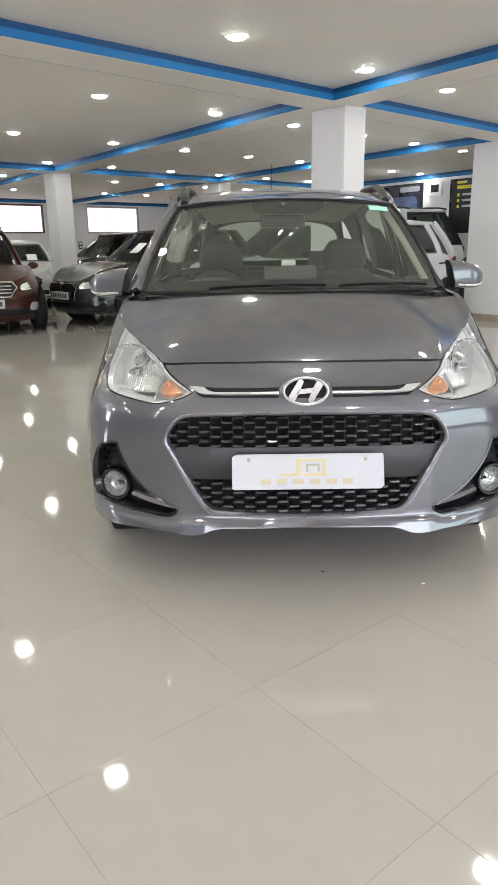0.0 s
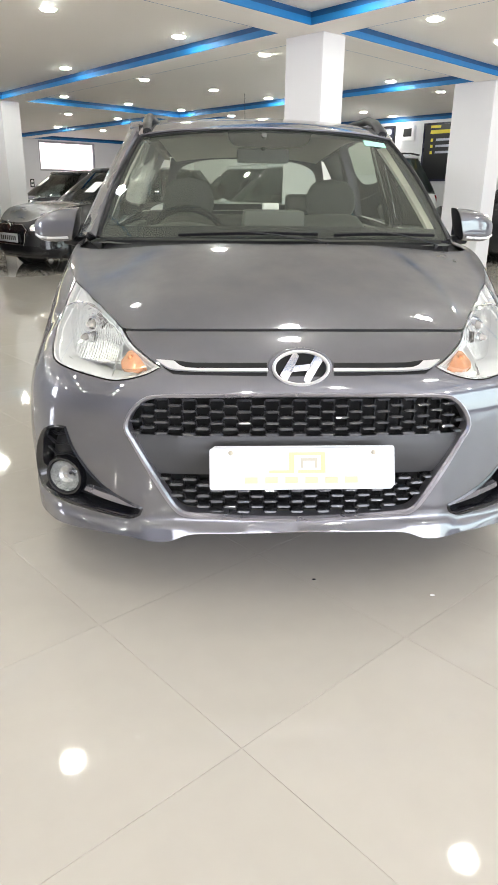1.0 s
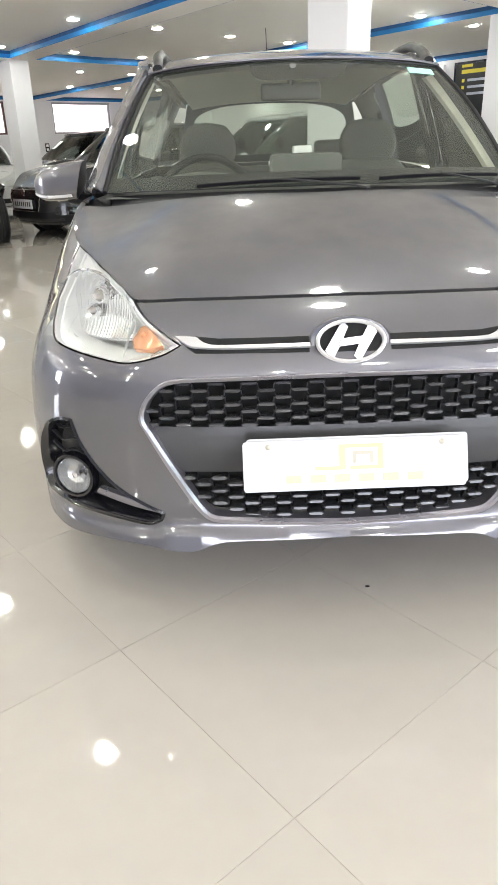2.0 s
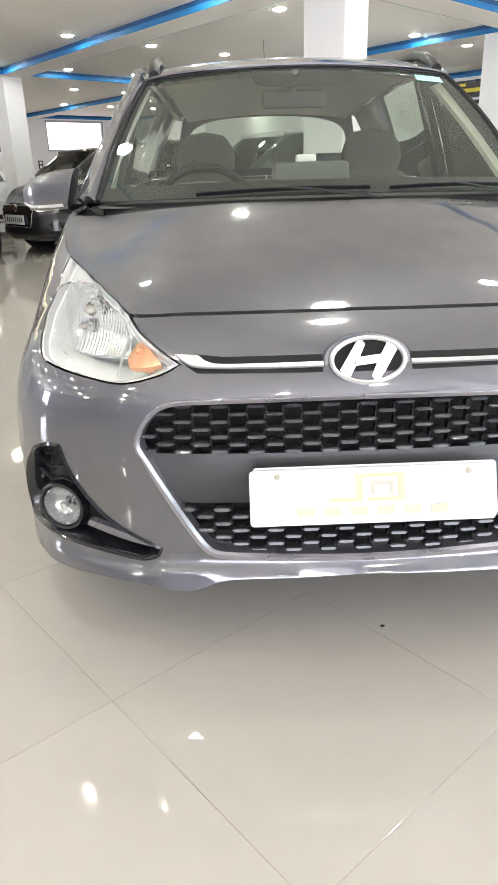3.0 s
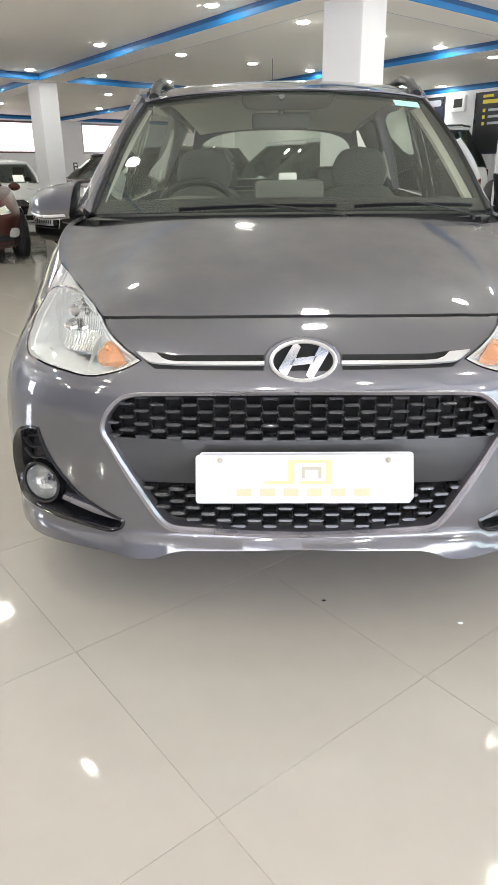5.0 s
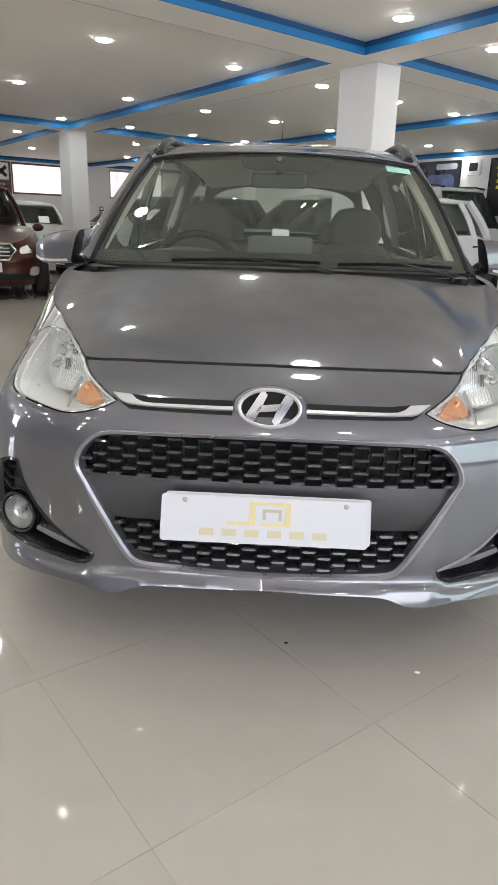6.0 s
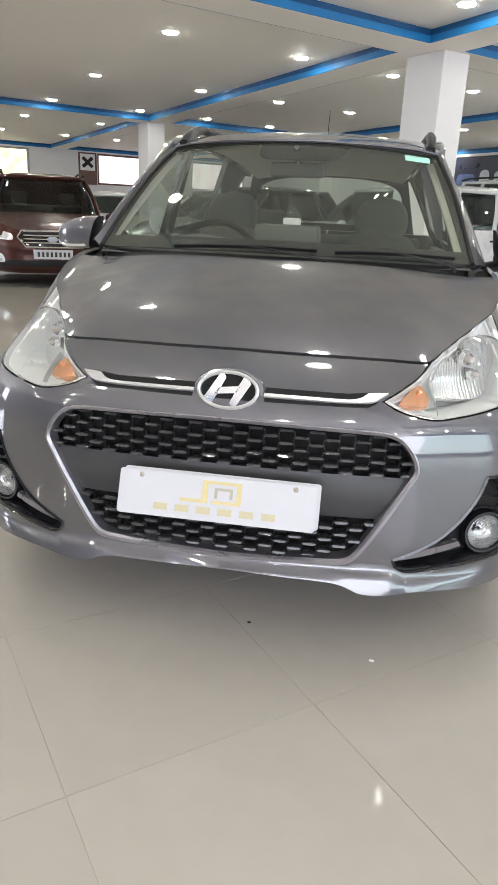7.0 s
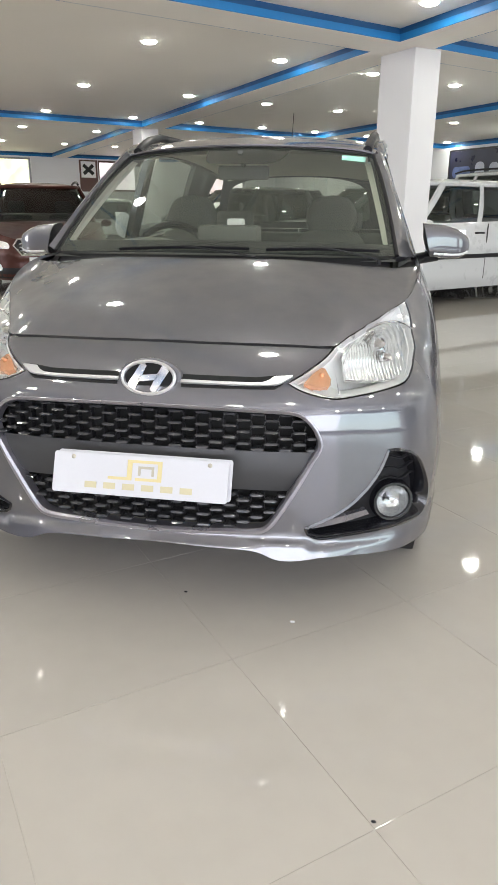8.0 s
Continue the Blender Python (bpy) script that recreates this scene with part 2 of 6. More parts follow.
def skin(outline, holes, surf, step=0.03, rim=0.02, rim_dir=None, exact=False):
    """A curved sheet: the outline with holes, in the plane of two parameters, laid on surf(u, v), with rims turned inward."""
    loops = [outline] + list(holes)
    verts, edges = [], []
    for lp in loops:
        k = len(verts)
        verts += [Vector(p) for p in lp]
        edges += [(k + i, k + (i + 1) % len(lp)) for i in range(len(lp))]
    allb = np.array([[v.x, v.y] for v in verts])
    us, vs = [p[0] for p in outline], [p[1] for p in outline]
    for iu in range(int((max(us) - min(us)) / step) + 2):
        for iv in range(int((max(vs) - min(vs)) / step) + 2):
            p = (min(us) + iu * step, min(vs) + iv * step)
            if not inside(p, outline) or any(inside(p, h) for h in holes):
                continue
            if np.min(np.hypot(allb[:, 0] - p[0], allb[:, 1] - p[1])) < step * 0.45:
                continue
            verts.append(Vector(p))
    from mathutils import geometry
    cv, ce, cf, ov, oe, of = geometry.delaunay_2d_cdt(verts, edges, [], 0, 1e-6)
    bm = bmesh.new()
    if exact:
        # the sheet's true normals, so that its gloss runs smooth
        lay, flag, e = bm.verts.layers.float_vector.new("true_normal"), bm.faces.layers.int.new("true_face"), 0.003
    bv = [bm.verts.new(surf(p.x, p.y)) for p in cv]
    if exact:
        for v, p in zip(bv, cv):
            v[lay] = (surf(p.x + e, p.y) - surf(p.x - e, p.y)).cross(surf(p.x, p.y + e) - surf(p.x, p.y - e)).normalized()
    for f in cf:
        c = ((cv[f[0]].x + cv[f[1]].x + cv[f[2]].x) / 3, (cv[f[0]].y + cv[f[1]].y + cv[f[2]].y) / 3)
        if inside(c, outline) and not any(inside(c, h) for h in holes):
            try:
                nf = bm.faces.new([bv[i] for i in f])
                if exact:
                    nf[flag] = 1
            except ValueError:
                pass
    loose = [v for v in bm.verts if not v.link_faces]
    bmesh.ops.delete(bm, geom=loose, context="VERTS")
    if rim:
        rd = Vector(rim_dir) if rim_dir else None
        bm.normal_update()
        be = [e for e in bm.edges if e.is_boundary]
        normals = {v: v.normal.copy() for e in be for v in e.verts}
        old_faces = set(bm.faces)
        r = bmesh.ops.extrude_edge_only(bm, edges=be)
        if exact:
            for nf in bm.faces:
                if nf not in old_faces:
                    nf[flag] = 0
        nv = [g for g in r["geom"] if isinstance(g, bmesh.types.BMVert)]
        old = {tuple(round(c, 6) for c in v.co): n for v, n in normals.items()}
        for v in nv:
            n = old.get(tuple(round(c, 6) for c in v.co))
            v.co += (rd if rd else (-n if n else Vector((0, 1, 0)))) * rim
    return bm


def grid(fn, nu, nv, closed_u=False):
    """A sheet of quads on fn(s, t), both from 0 to 1."""
    bm = bmesh.new()
    rows = [[bm.verts.new(fn(i / nu, j / nv)) for i in range(nu if closed_u else nu + 1)] for j in range(nv + 1)]
    for j in range(nv):
        for i in range(nu):
            k = (i + 1) % nu if closed_u else i + 1
            bm.faces.new((rows[j][i], rows[j][k], rows[j + 1][k], rows[j + 1][i]))
    return bm


def thicken(bm, d):
    bmesh.ops.recalc_face_normals(bm, faces=bm.faces[:])
    bmesh.ops.solidify(bm, geom=bm.faces[:], thickness=d)
    return bm


def sweep(path, prof, closed=False, up=Vector((0, 0, 1))):
    """A profile of (side, up) points carried along a path of 3D points."""
    bm = bmesh.new()
    n = len(path)
    rings = []
    for i, p in enumerate(path):
        a = path[(i - 1) % n] if closed or i > 0 else p
        b = path[(i + 1) % n] if closed or i < n - 1 else p
        t = (Vector(b) - Vector(a)).normalized()
        side = t.cross(up).normalized()
        nrm = side.cross(t).normalized()
        rings.append([bm.verts.new(Vector(p) + side * x + nrm * y) for x, y in prof])
    m = len(prof)
    for i in range(n if closed else n - 1):
        r0, r1 = rings[i], rings[(i + 1) % n]
        for j in range(m):
            bm.faces.new((r0[j], r0[(j + 1) % m], r1[(j + 1) % m], r1[j]))
    if not closed:
        bm.faces.new(rings[0][::-1])
        bm.faces.new(rings[-1])
    bmesh.ops.recalc_face_normals(bm, faces=bm.faces[:])
    return bm


def tube(path, r, sides=10, closed=False, up=Vector((0, 0, 1)), flat=1.0):
    prof = [(r * math.cos(a), r * flat * math.sin(a)) for a in (2 * math.pi * k / sides for k in range(sides))]
    return sweep(path, prof, closed, up)


def lathe(profile, sides=36, m=None):
    """A profile of (radius, height) points turned round z."""
    bm = bmesh.new()
    rings = []
    for r, z in profile:
        rings.append([bm.verts.new((r * math.cos(a), r * math.sin(a), z)) for a in (2 * math.pi * k / sides for k in range(sides))])
    for i in range(len(rings) - 1):
        for j in range(sides):
            bm.faces.new((rings[i][j], rings[i][(j + 1) % sides], rings[i + 1][(j + 1) % sides], rings[i + 1][j]))
    bmesh.ops.remove_doubles(bm, verts=bm.verts[:], dist=1e-5)
    bmesh.ops.recalc_face_normals(bm, faces=bm.faces[:])
    if m is not None:
        bm.transform(m)
    return bm


def plate_poly(points, depth, m=None, bevel=0.0):
    """A flat outline of (x, z) points, extruded along y by depth."""
    bm = bmesh.new()
    f = bm.faces.new([bm.verts.new((x, 0, z)) for x, z in points])
    r = bmesh.ops.extrude_face_region(bm, geom=[f])
    for v in (g for g in r["geom"] if isinstance(g, bmesh.types.BMVert)):
        v.co.y += depth
    bmesh.ops.recalc_face_normals(bm, faces=bm.faces[:])
    if bevel:
        bmesh.ops.bevel(bm, geom=bm.edges[:], offset=bevel, segments=2, affect="EDGES", profile=0.6)
    if m is not None:
        bm.transform(m)
    return bm

# ---- the hall ----
G1 = Vector((0.7257, 0.6880, 0.0))
G2 = Vector((-0.5889, 0.8082, 0.0))
SOFFIT, TRAY = 2.54, 2.65
A_BEAMS = [-4.25, -0.28, 3.97, 7.98]
B_BEAMS = [-3.9, 3.72, 11.34]
A_MIN, A_MAX, B_MIN, B_MAX = -8.3, 11.75, -5.8, 20.0
BEAM_HALF = 0.22


def hall(a, b, z=0.0):
    """A place in the hall from its two skewed building axes."""
    return G1 * a + G2 * b + Vector((0, 0, z))


def hall_slab(a0, a1, b0, b1, z0, z1, bevel=0.0):
    bm = bmesh.new()
    lo = [bm.verts.new(hall(a, b, z0)) for a, b in ((a0, b0), (a1, b0), (a1, b1), (a0, b1))]
    hi = [bm.verts.new(hall(a, b, z1)) for a, b in ((a0, b0), (a1, b0), (a1, b1), (a0, b1))]
    bm.faces.new(lo[::-1])
    bm.faces.new(hi)
    for i in range(4):
        bm.faces.new((lo[i], lo[(i + 1) % 4], hi[(i + 1) % 4], hi[i]))
    if bevel:
        bmesh.ops.bevel(bm, geom=bm.edges[:], offset=bevel, segments=2, affect="EDGES")
    return bm


def trays():
    """The sunk ceiling fields between the beams: (a0, a1, b0, b1)."""
    bs = [B_MIN, *[b for b in B_BEAMS if B_MIN < b < B_MAX], B_MAX]
    as_ = [A_MIN, *[a for a in A_BEAMS if A_MIN < a < A_MAX], A_MAX]
    for i in range(len(as_) - 1):
        for j in range(len(bs) - 1):
            a0 = as_[i] + (BEAM_HALF if i else 0.0)
            a1 = as_[i + 1] - (BEAM_HALF if i + 1 < len(as_) - 1 else 0.0)
            b0 = bs[j] + (BEAM_HALF if j else 0.0)
            b1 = bs[j + 1] - (BEAM_HALF if j + 1 < len(bs) - 1 else 0.0)
            yield a0, a1, b0, b1


def build_ceiling():
    bm = hall_slab(A_MIN - 0.2, A_MAX + 0.2, B_MIN - 0.2, B_MAX + 0.2, TRAY, TRAY + 0.15)
    tagged(mesh_ob("ceiling", bm, M_CEIL, smooth=False), "cream painted plaster ceiling with sunk fields", "ceiling", kind="structure")
    bms = []
    for a in A_BEAMS:
        if A_MIN < a < A_MAX:
            bms.append(hall_slab(a - BEAM_HALF, a + BEAM_HALF, B_MIN, B_MAX, SOFFIT, TRAY))
    for b in B_BEAMS:
        if B_MIN < b < B_MAX:
            cuts = [A_MIN, *[c for a in A_BEAMS if A_MIN < a < A_MAX for c in (a - BEAM_HALF, a + BEAM_HALF)], A_MAX]
            for k in range(0, len(cuts), 2):
                bms.append(hall_slab(cuts[k], cuts[k + 1], b - BEAM_HALF, b + BEAM_HALF, SOFFIT, TRAY))
    tagged(mesh_ob("ceiling_beams", join(*bms), M_CEIL, smooth=False), "cream painted plaster beams under the ceiling", "beam", kind="structure")
    for a0, a1, b0, b1 in trays():
        trim = empty("trim")
        tagged(trim, "blue edge band round a ceiling field, darker in its upper half", "ceiling trim", "ceiling edge bands", "structure")
        # lower band in the plain blue, upper band thinner and darker
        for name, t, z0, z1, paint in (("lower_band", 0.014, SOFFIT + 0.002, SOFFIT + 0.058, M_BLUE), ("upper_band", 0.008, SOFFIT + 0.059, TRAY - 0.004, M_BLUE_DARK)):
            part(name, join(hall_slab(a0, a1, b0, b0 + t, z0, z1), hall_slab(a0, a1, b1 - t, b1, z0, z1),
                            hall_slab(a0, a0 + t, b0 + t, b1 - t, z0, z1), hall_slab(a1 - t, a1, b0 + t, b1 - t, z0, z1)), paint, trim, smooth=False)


LAMP_A = [-7.4, -6.1, -4.8, -3.5, -2.1, -0.9, 0.5, 1.9, 3.45, 4.79, 6.2, 7.52, 8.97, 10.42, 11.5]
LAMP_B = [-5.0, -2.4, 0.3, 2.79, 5.24, 8.0, 10.75, 13.4, 16.7]


SHIFT = {(0.5, 2.79): (-0.26, -0.38), (0.5, 5.24): (-0.26, -0.74), (1.9, 0.3): (-0.12, -0.24)}


def build_lamps():
    lamp = empty("ceiling_light")
    tagged(lamp, "round flush white LED ceiling downlight, lit", "ceiling light", "ceiling downlights")
    part("diffuser", lathe([(0.0, -0.017), (0.045, -0.016), (0.060, -0.013), (0.066, -0.008), (0.067, 0.0)], 24), M_LAMP, lamp, "glowing white diffuser")
    part("frame", lathe([(0.067, 0.0), (0.068, -0.005), (0.073, -0.0065), (0.083, -0.004), (0.086, 0.0)], 24), M_RIM_LAMP, lamp)
    first = True
    for a in LAMP_A:
        for b in LAMP_B:
            if a < -3.9 and b > 12:
                continue
            da, db = SHIFT.get((a, b), (0.0, 0.0))
            p = pose(*hall(a + da, b + db, TRAY - 0.001))
            if first:
                lamp.matrix_basis = p
                first = False
            else:
                copy_thing(lamp, p)


def build_columns():
    def column(x, y, turn, w, d):
        """A column by its near corner, its turn and the widths of its two near faces."""
        c = empty("column", pose(x, y, 0, 0, 0, turn))
        tagged(c, "white painted square concrete column up to the beams", "column", "hall columns", "structure")
        part("shaft", bm_box(0, w, 0, d, 0, SOFFIT, 0.01), M_COLUMN, c, smooth=False)
        part("skirting", bm_box(-0.012, w + 0.012, -0.012, d + 0.012, 0, 0.1, 0.003), M_SKIRT, c, "brown tiled skirting", smooth=False)
    column(0.807, 5.6, 40, 0.32, 0.49)
    column(-3.9, 11.7, 40, 0.34, 0.47)
    for a, b in ((-4.25, 11.4), (3.99, -3.9), (7.98, -3.9), (7.98, 11.4)):
        p = hall(a - 0.15, b - 0.22)
        column(p.x, p.y, 40, 0.34, 0.46)
    p = hall(7.79, 3.63)
    column(p.x, p.y, 40, 0.36, 0.62)


def build_walls():
    tw = 0.2

    def wall_with_holes(name, label, along, lo, hi, fixed, thick, holes, z1=TRAY, mtl=None):
        """A wall along one axis of the hall with rectangular openings (s0, s1, z0, z1)."""
        ss = sorted({lo, hi, *[h[0] for h in holes], *[h[1] for h in holes]})
        zs = sorted({0.0, z1, *[h[2] for h in holes], *[h[3] for h in holes]})
        bms = []
        for i in range(len(ss) - 1):
            for j in range(len(zs) - 1):
                sm, zm = (ss[i] + ss[i + 1]) / 2, (zs[j] + zs[j + 1]) / 2
                if any(h[0] < sm < h[1] and h[2] < zm < h[3] for h in holes):
                    continue
                if along == "a":
                    bms.append(hall_slab(ss[i], ss[i + 1], fixed, fixed + thick, zs[j], zs[j + 1]))
                else:
                    bms.append(hall_slab(fixed, fixed + thick, ss[i], ss[i + 1], zs[j], zs[j + 1]))
        bm = join(*bms)
        bmesh.ops.remove_doubles(bm, verts=bm.verts[:], dist=1e-4)
        return tagged(mesh_ob(name, bm, mtl or M_WALL, smooth=False), label, "wall", kind="structure")

    far = [(0.2, 3.1, 1.62, 2.5), (5.15, 6.85, 1.62, 2.5), (8.4, 10.5, 1.62, 2.5)]
    wall_with_holes("wall_north", "pale grey painted wall with high windows", "a", A_MIN, A_MAX, B_MAX, tw, far)
    wall_with_holes("wall_east", "white painted wall with posters", "b", B_MIN, B_MAX, A_MAX, tw, [])
    front = [(-7.5, 11.4, 0.12, 2.48)]
    wall_with_holes("wall_south", "grey painted wall with wide shop windows", "a", A_MIN, A_MAX, B_MIN - tw, tw, front, mtl=M_WALL_GREY)
    west = [(7.2, 12.8, 0.9, 2.45)]
    wall_with_holes("wall_west", "grey painted wall with a shop window", "b", B_MIN, B_MAX, A_MIN - tw, tw, west, mtl=M_WALL_GREY)

    n = [0]

    def window(along, s0, s1, z0, z1, fixed, frame_mat, film=None, mull=1):
        n[0] += 1
        w = empty(f"window_{n[0]}")
        tagged(w, "framed window with bright daylight outside", "window", "hall windows", "structure")
        f, d = 0.05, 0.06

        def slab(a0, a1, c0, c1, q0, q1):
            return hall_slab(a0, a1, c0, c1, q0, q1) if along == "a" else hall_slab(c0, c1, a0, a1, q0, q1)
        part("window_frame", join(slab(s0, s0 + f, fixed, fixed + d, z0, z1), slab(s1 - f, s1, fixed, fixed + d, z0, z1),
             slab(s0 + f, s1 - f, fixed, fixed + d, z0, z0 + f), slab(s0 + f, s1 - f, fixed, fixed + d, z1 - f, z1)), frame_mat, w, smooth=False)
        for k in range(mull):
            q0 = s0 + f + (s1 - s0 - 2 * f) * k / mull
            q1 = s0 + f + (s1 - s0 - 2 * f) * (k + 1) / mull
            if k:
                part("mullion", slab(q0 - 0.02, q0 + 0.02, fixed + 0.002, fixed + d - 0.002, z0 + f, z1 - f), frame_mat, w, smooth=False)
            g = part("pane", slab(q0 + 0.02, q1 - 0.02, fixed + d * 0.5, fixed + d * 0.5 + 0.006, z0 + f + 0.002, z1 - f - 0.002), film or M_SIDEGLASS, w, smooth=False)
            g.visible_shadow = False
    window("a", 0.2, 3.1, 1.62, 2.5, B_MAX + 0.04, M_FRAME_GREY, M_DAY_WARM)
    window("a", 5.15, 6.85, 1.62, 2.5, B_MAX + 0.04, M_FRAME_BROWN, M_DAY)
    window("a", 8.4, 10.5, 1.62, 2.5, B_MAX + 0.04, M_FRAME_GREY, M_DAY)
    for s0, s1, z0, z1 in front:
        window("a", s0, s1, z0, z1, B_MIN - 0.14, M_FRAME_GREY, None, 3)
    for s0, s1, z0, z1 in west:
        window("b", s0, s1, z0, z1, A_MIN - 0.14, M_FRAME_GREY, None, 3)
    # the sky's light in the wide openings
    def sky_lamp(p, target, sx, sy, power):
        d = bpy.data.lights.new("window_light", "AREA")
        d.shape, d.size, d.size_y, d.energy, d.color = "RECTANGLE", sx, sy, power, (0.87, 0.885, 1.0)
        ob = new("window_light", d)
        ob.matrix_basis = look(p, target)
    for s0, s1, z0, z1 in front:
        sky_lamp(hall((s0 + s1) / 2, B_MIN - 0.3, 1.4), hall((s0 + s1) / 2, B_MIN + 3, 1.3), s1 - s0, 2.3, 3.9 * WINDOW_POWER * (s1 - s0))
    for s0, s1, z0, z1 in west:
        sky_lamp(hall(A_MIN - 0.3, (s0 + s1) / 2, 1.5), hall(A_MIN + 3, (s0 + s1) / 2, 1.4), s1 - s0, 1.8, 7 * WINDOW_POWER * (s1 - s0))
    sk = hall_slab(A_MIN, A_MAX, B_MAX - 0.014, B_MAX, 0, 0.1)
    tagged(mesh_ob("baseboard", sk, M_SKIRT, smooth=False), "brown tiled skirting along the wall", "baseboard", kind="structure")
    sk = hall_slab(A_MAX - 0.014, A_MAX, B_MIN, B_MAX - 0.014, 0, 0.1)
    tagged(mesh_ob("baseboard", sk, M_SKIRT, smooth=False), "brown tiled skirting along the wall", "baseboard", kind="structure")


T1 = Vector((0.775, 0.632, 0)).normalized()
T2 = Vector((-T1.y, T1.x, 0))
T0 = Vector((-0.181, -0.50, 0))


def build_floor():
    bm = bmesh.new()
    c = [hall(a, b, -0.012) for a, b in ((A_MIN - 0.2, B_MIN - 0.2), (A_MAX + 0.2, B_MIN - 0.2), (A_MAX + 0.2, B_MAX + 0.2), (A_MIN - 0.2, B_MAX + 0.2))]
    lo = [bm.verts.new(v + Vector((0, 0, -0.2))) for v in c]
    hi = [bm.verts.new(v + Vector((0, 0, 0.0105))) for v in c]
    bm.faces.new(hi)
    bm.faces.new(lo[::-1])
    for i in range(4):
        bm.faces.new((lo[i], lo[(i + 1) % 4], hi[(i + 1) % 4], hi[i]))
    floor = tagged(mesh_ob("floor", bm, M_GROUT, smooth=False), "glossy cream vitrified tile floor with thin joints", "floor", kind="structure")
    size, gap = 0.6, 0.0005

    def tile_mesh(bm, k, l):
        o = T0 + T1 * (k * size) + T2 * (l * size)
        pts = [o + T1 * x + T2 * y for x, y in ((gap, gap), (size - gap, gap), (size - gap, size - gap), (gap, size - gap))]
        top = [bm.verts.new((p.x, p.y, 0.0)) for p in pts]
        bot = [bm.verts.new((p.x, p.y, -0.006)) for p in pts]
        bm.faces.new(top)
        for i in range(4):
            bm.faces.new((bot[i], bot[(i + 1) % 4], top[(i + 1) % 4], top[i]))
    one = bmesh.new()
    e = 0.0006
    ring = lambda i, z: [one.verts.new((x, y, z)) for x, y in ((i, i), (size - i, i), (size - i, size - i), (i, size - i))]
    r0, r1, r2 = ring(gap, -0.006), ring(gap, -e * 0.6), ring(gap + e, 0.0)
    for lo_, hi_ in ((r0, r1), (r1, r2)):
        for i in range(4):
            one.faces.new((lo_[i], lo_[(i + 1) % 4], hi_[(i + 1) % 4], hi_[i]))
    one.faces.new(r2)
    me = bpy.data.meshes.new("tile")
    one.to_mesh(me)
    one.free()
    me.materials.append(M_TILE)
    turn = Matrix.Rotation(math.atan2(T1.y, T1.x), 4, "Z")
    near, rest = [], bmesh.new()
    quad = [Vector((v.x, v.y)) for v in c]
    for k in range(-40, 50):
        for l in range(-40, 50):
            p = T0 + T1 * ((k + 0.5) * size) + T2 * ((l + 0.5) * size)
            if not inside((p.x, p.y), [(q.x, q.y) for q in quad]):
                continue
            if -3.2 < p.x < 3.2 and -3.0 < p.y < 4.4 and len(near) < 300:
                near.append((k, l))
            else:
                tile_mesh(rest, k, l)
    rng = random.Random(4)
    for k, l in near:
        o = T0 + T1 * (k * size) + T2 * (l * size)
        ob = new("tile", me)
        ob.parent = floor
        ob.matrix_basis = Matrix.Translation((o.x, o.y, rng.uniform(-0.0002, 0.0002))) @ turn
    r = part("tiles", rest, M_TILE, floor, smooth=False)
    r["kind"] = "stuff"

# ---- the grey hatchback ----
PLAN = [(0.0, 0.085), (0.2, 0.088), (0.35, 0.098), (0.45, 0.112), (0.55, 0.142), (0.645, 0.19), (0.722, 0.255), (0.78, 0.345),
        (0.812, 0.46), (0.826, 0.6), (0.834, 0.82), (0.836, 1.1), (0.83, 2.2), (0.828, 3.0), (0.81, 3.35), (0.76, 3.55),
        (0.62, 3.67), (0.35, 3.725), (0.0, 3.74)]
_arc = [0.0]
for _i in range(1, len(PLAN)):
    _arc.append(_arc[-1] + math.hypot(PLAN[_i][0] - PLAN[_i - 1][0], PLAN[_i][1] - PLAN[_i - 1][1]))
U_END = _arc[-1]


def _hermite(vals):
    t = np.gradient(np.array(vals), np.array(_arc))

    def f(u):
        u = min(max(u, 0.0), U_END)
        i = min(max(int(np.searchsorted(_arc, u)) - 1, 0), len(_arc) - 2)
        h = _arc[i + 1] - _arc[i]
        s = (u - _arc[i]) / h
        return float((1 + 2 * s) * (1 - s) ** 2 * vals[i] + s * (1 - s) ** 2 * h * t[i] + s * s * (3 - 2 * s) * vals[i + 1] + s * s * (s - 1) * h * t[i + 1])
    return f


plan_x, plan_y = _hermite([p[0] for p in PLAN]), _hermite([p[1] for p in PLAN])
TOP = curve([(0, 0.777), (0.4, 0.774), (0.56, 0.770), (0.62, 0.781), (0.7, 0.791), (0.78, 0.797), (0.85, 0.802), (0.92, 0.807), (1.0, 0.819), (1.08, 0.831),
             (1.16, 0.8485), (1.2, 0.857), (1.36, 0.91), (1.6, 0.95), (2.7, 0.975), (4.0, 1.0), (U_END, 1.0)])
TOP_IN = curve([(0, 0.165), (0.4, 0.163), (0.5, 0.157), (0.56, 0.159), (0.62, 0.192), (0.7, 0.217), (0.78, 0.226), (0.85, 0.229), (0.92, 0.226), (1.0, 0.21), (1.08, 0.187),
                (1.16, 0.152), (1.2, 0.135), (1.36, 0.1), (1.5, 0.09), (4.0, 0.085), (U_END, 0.06)])
BOT = curve([(0, 0.231), (0.16, 0.228), (0.28, 0.226), (0.315, 0.222), (0.372, 0.203), (0.40, 0.2015), (0.43, 0.2035), (0.5, 0.2085), (0.58, 0.207), (0.65, 0.202), (0.75, 0.193), (0.85, 0.190), (0.95, 0.21), (1.1, 0.235), (U_END, 0.24)])
KNEE = 0.50
CHIN = curve([(0, 0.252), (0.28, 0.255), (0.36, 0.262), (0.42, 0.262), (0.5, 0.243), (0.7, 0.25), (0.86, 0.262), (0.95, 0.30), (1.2, 0.33)])


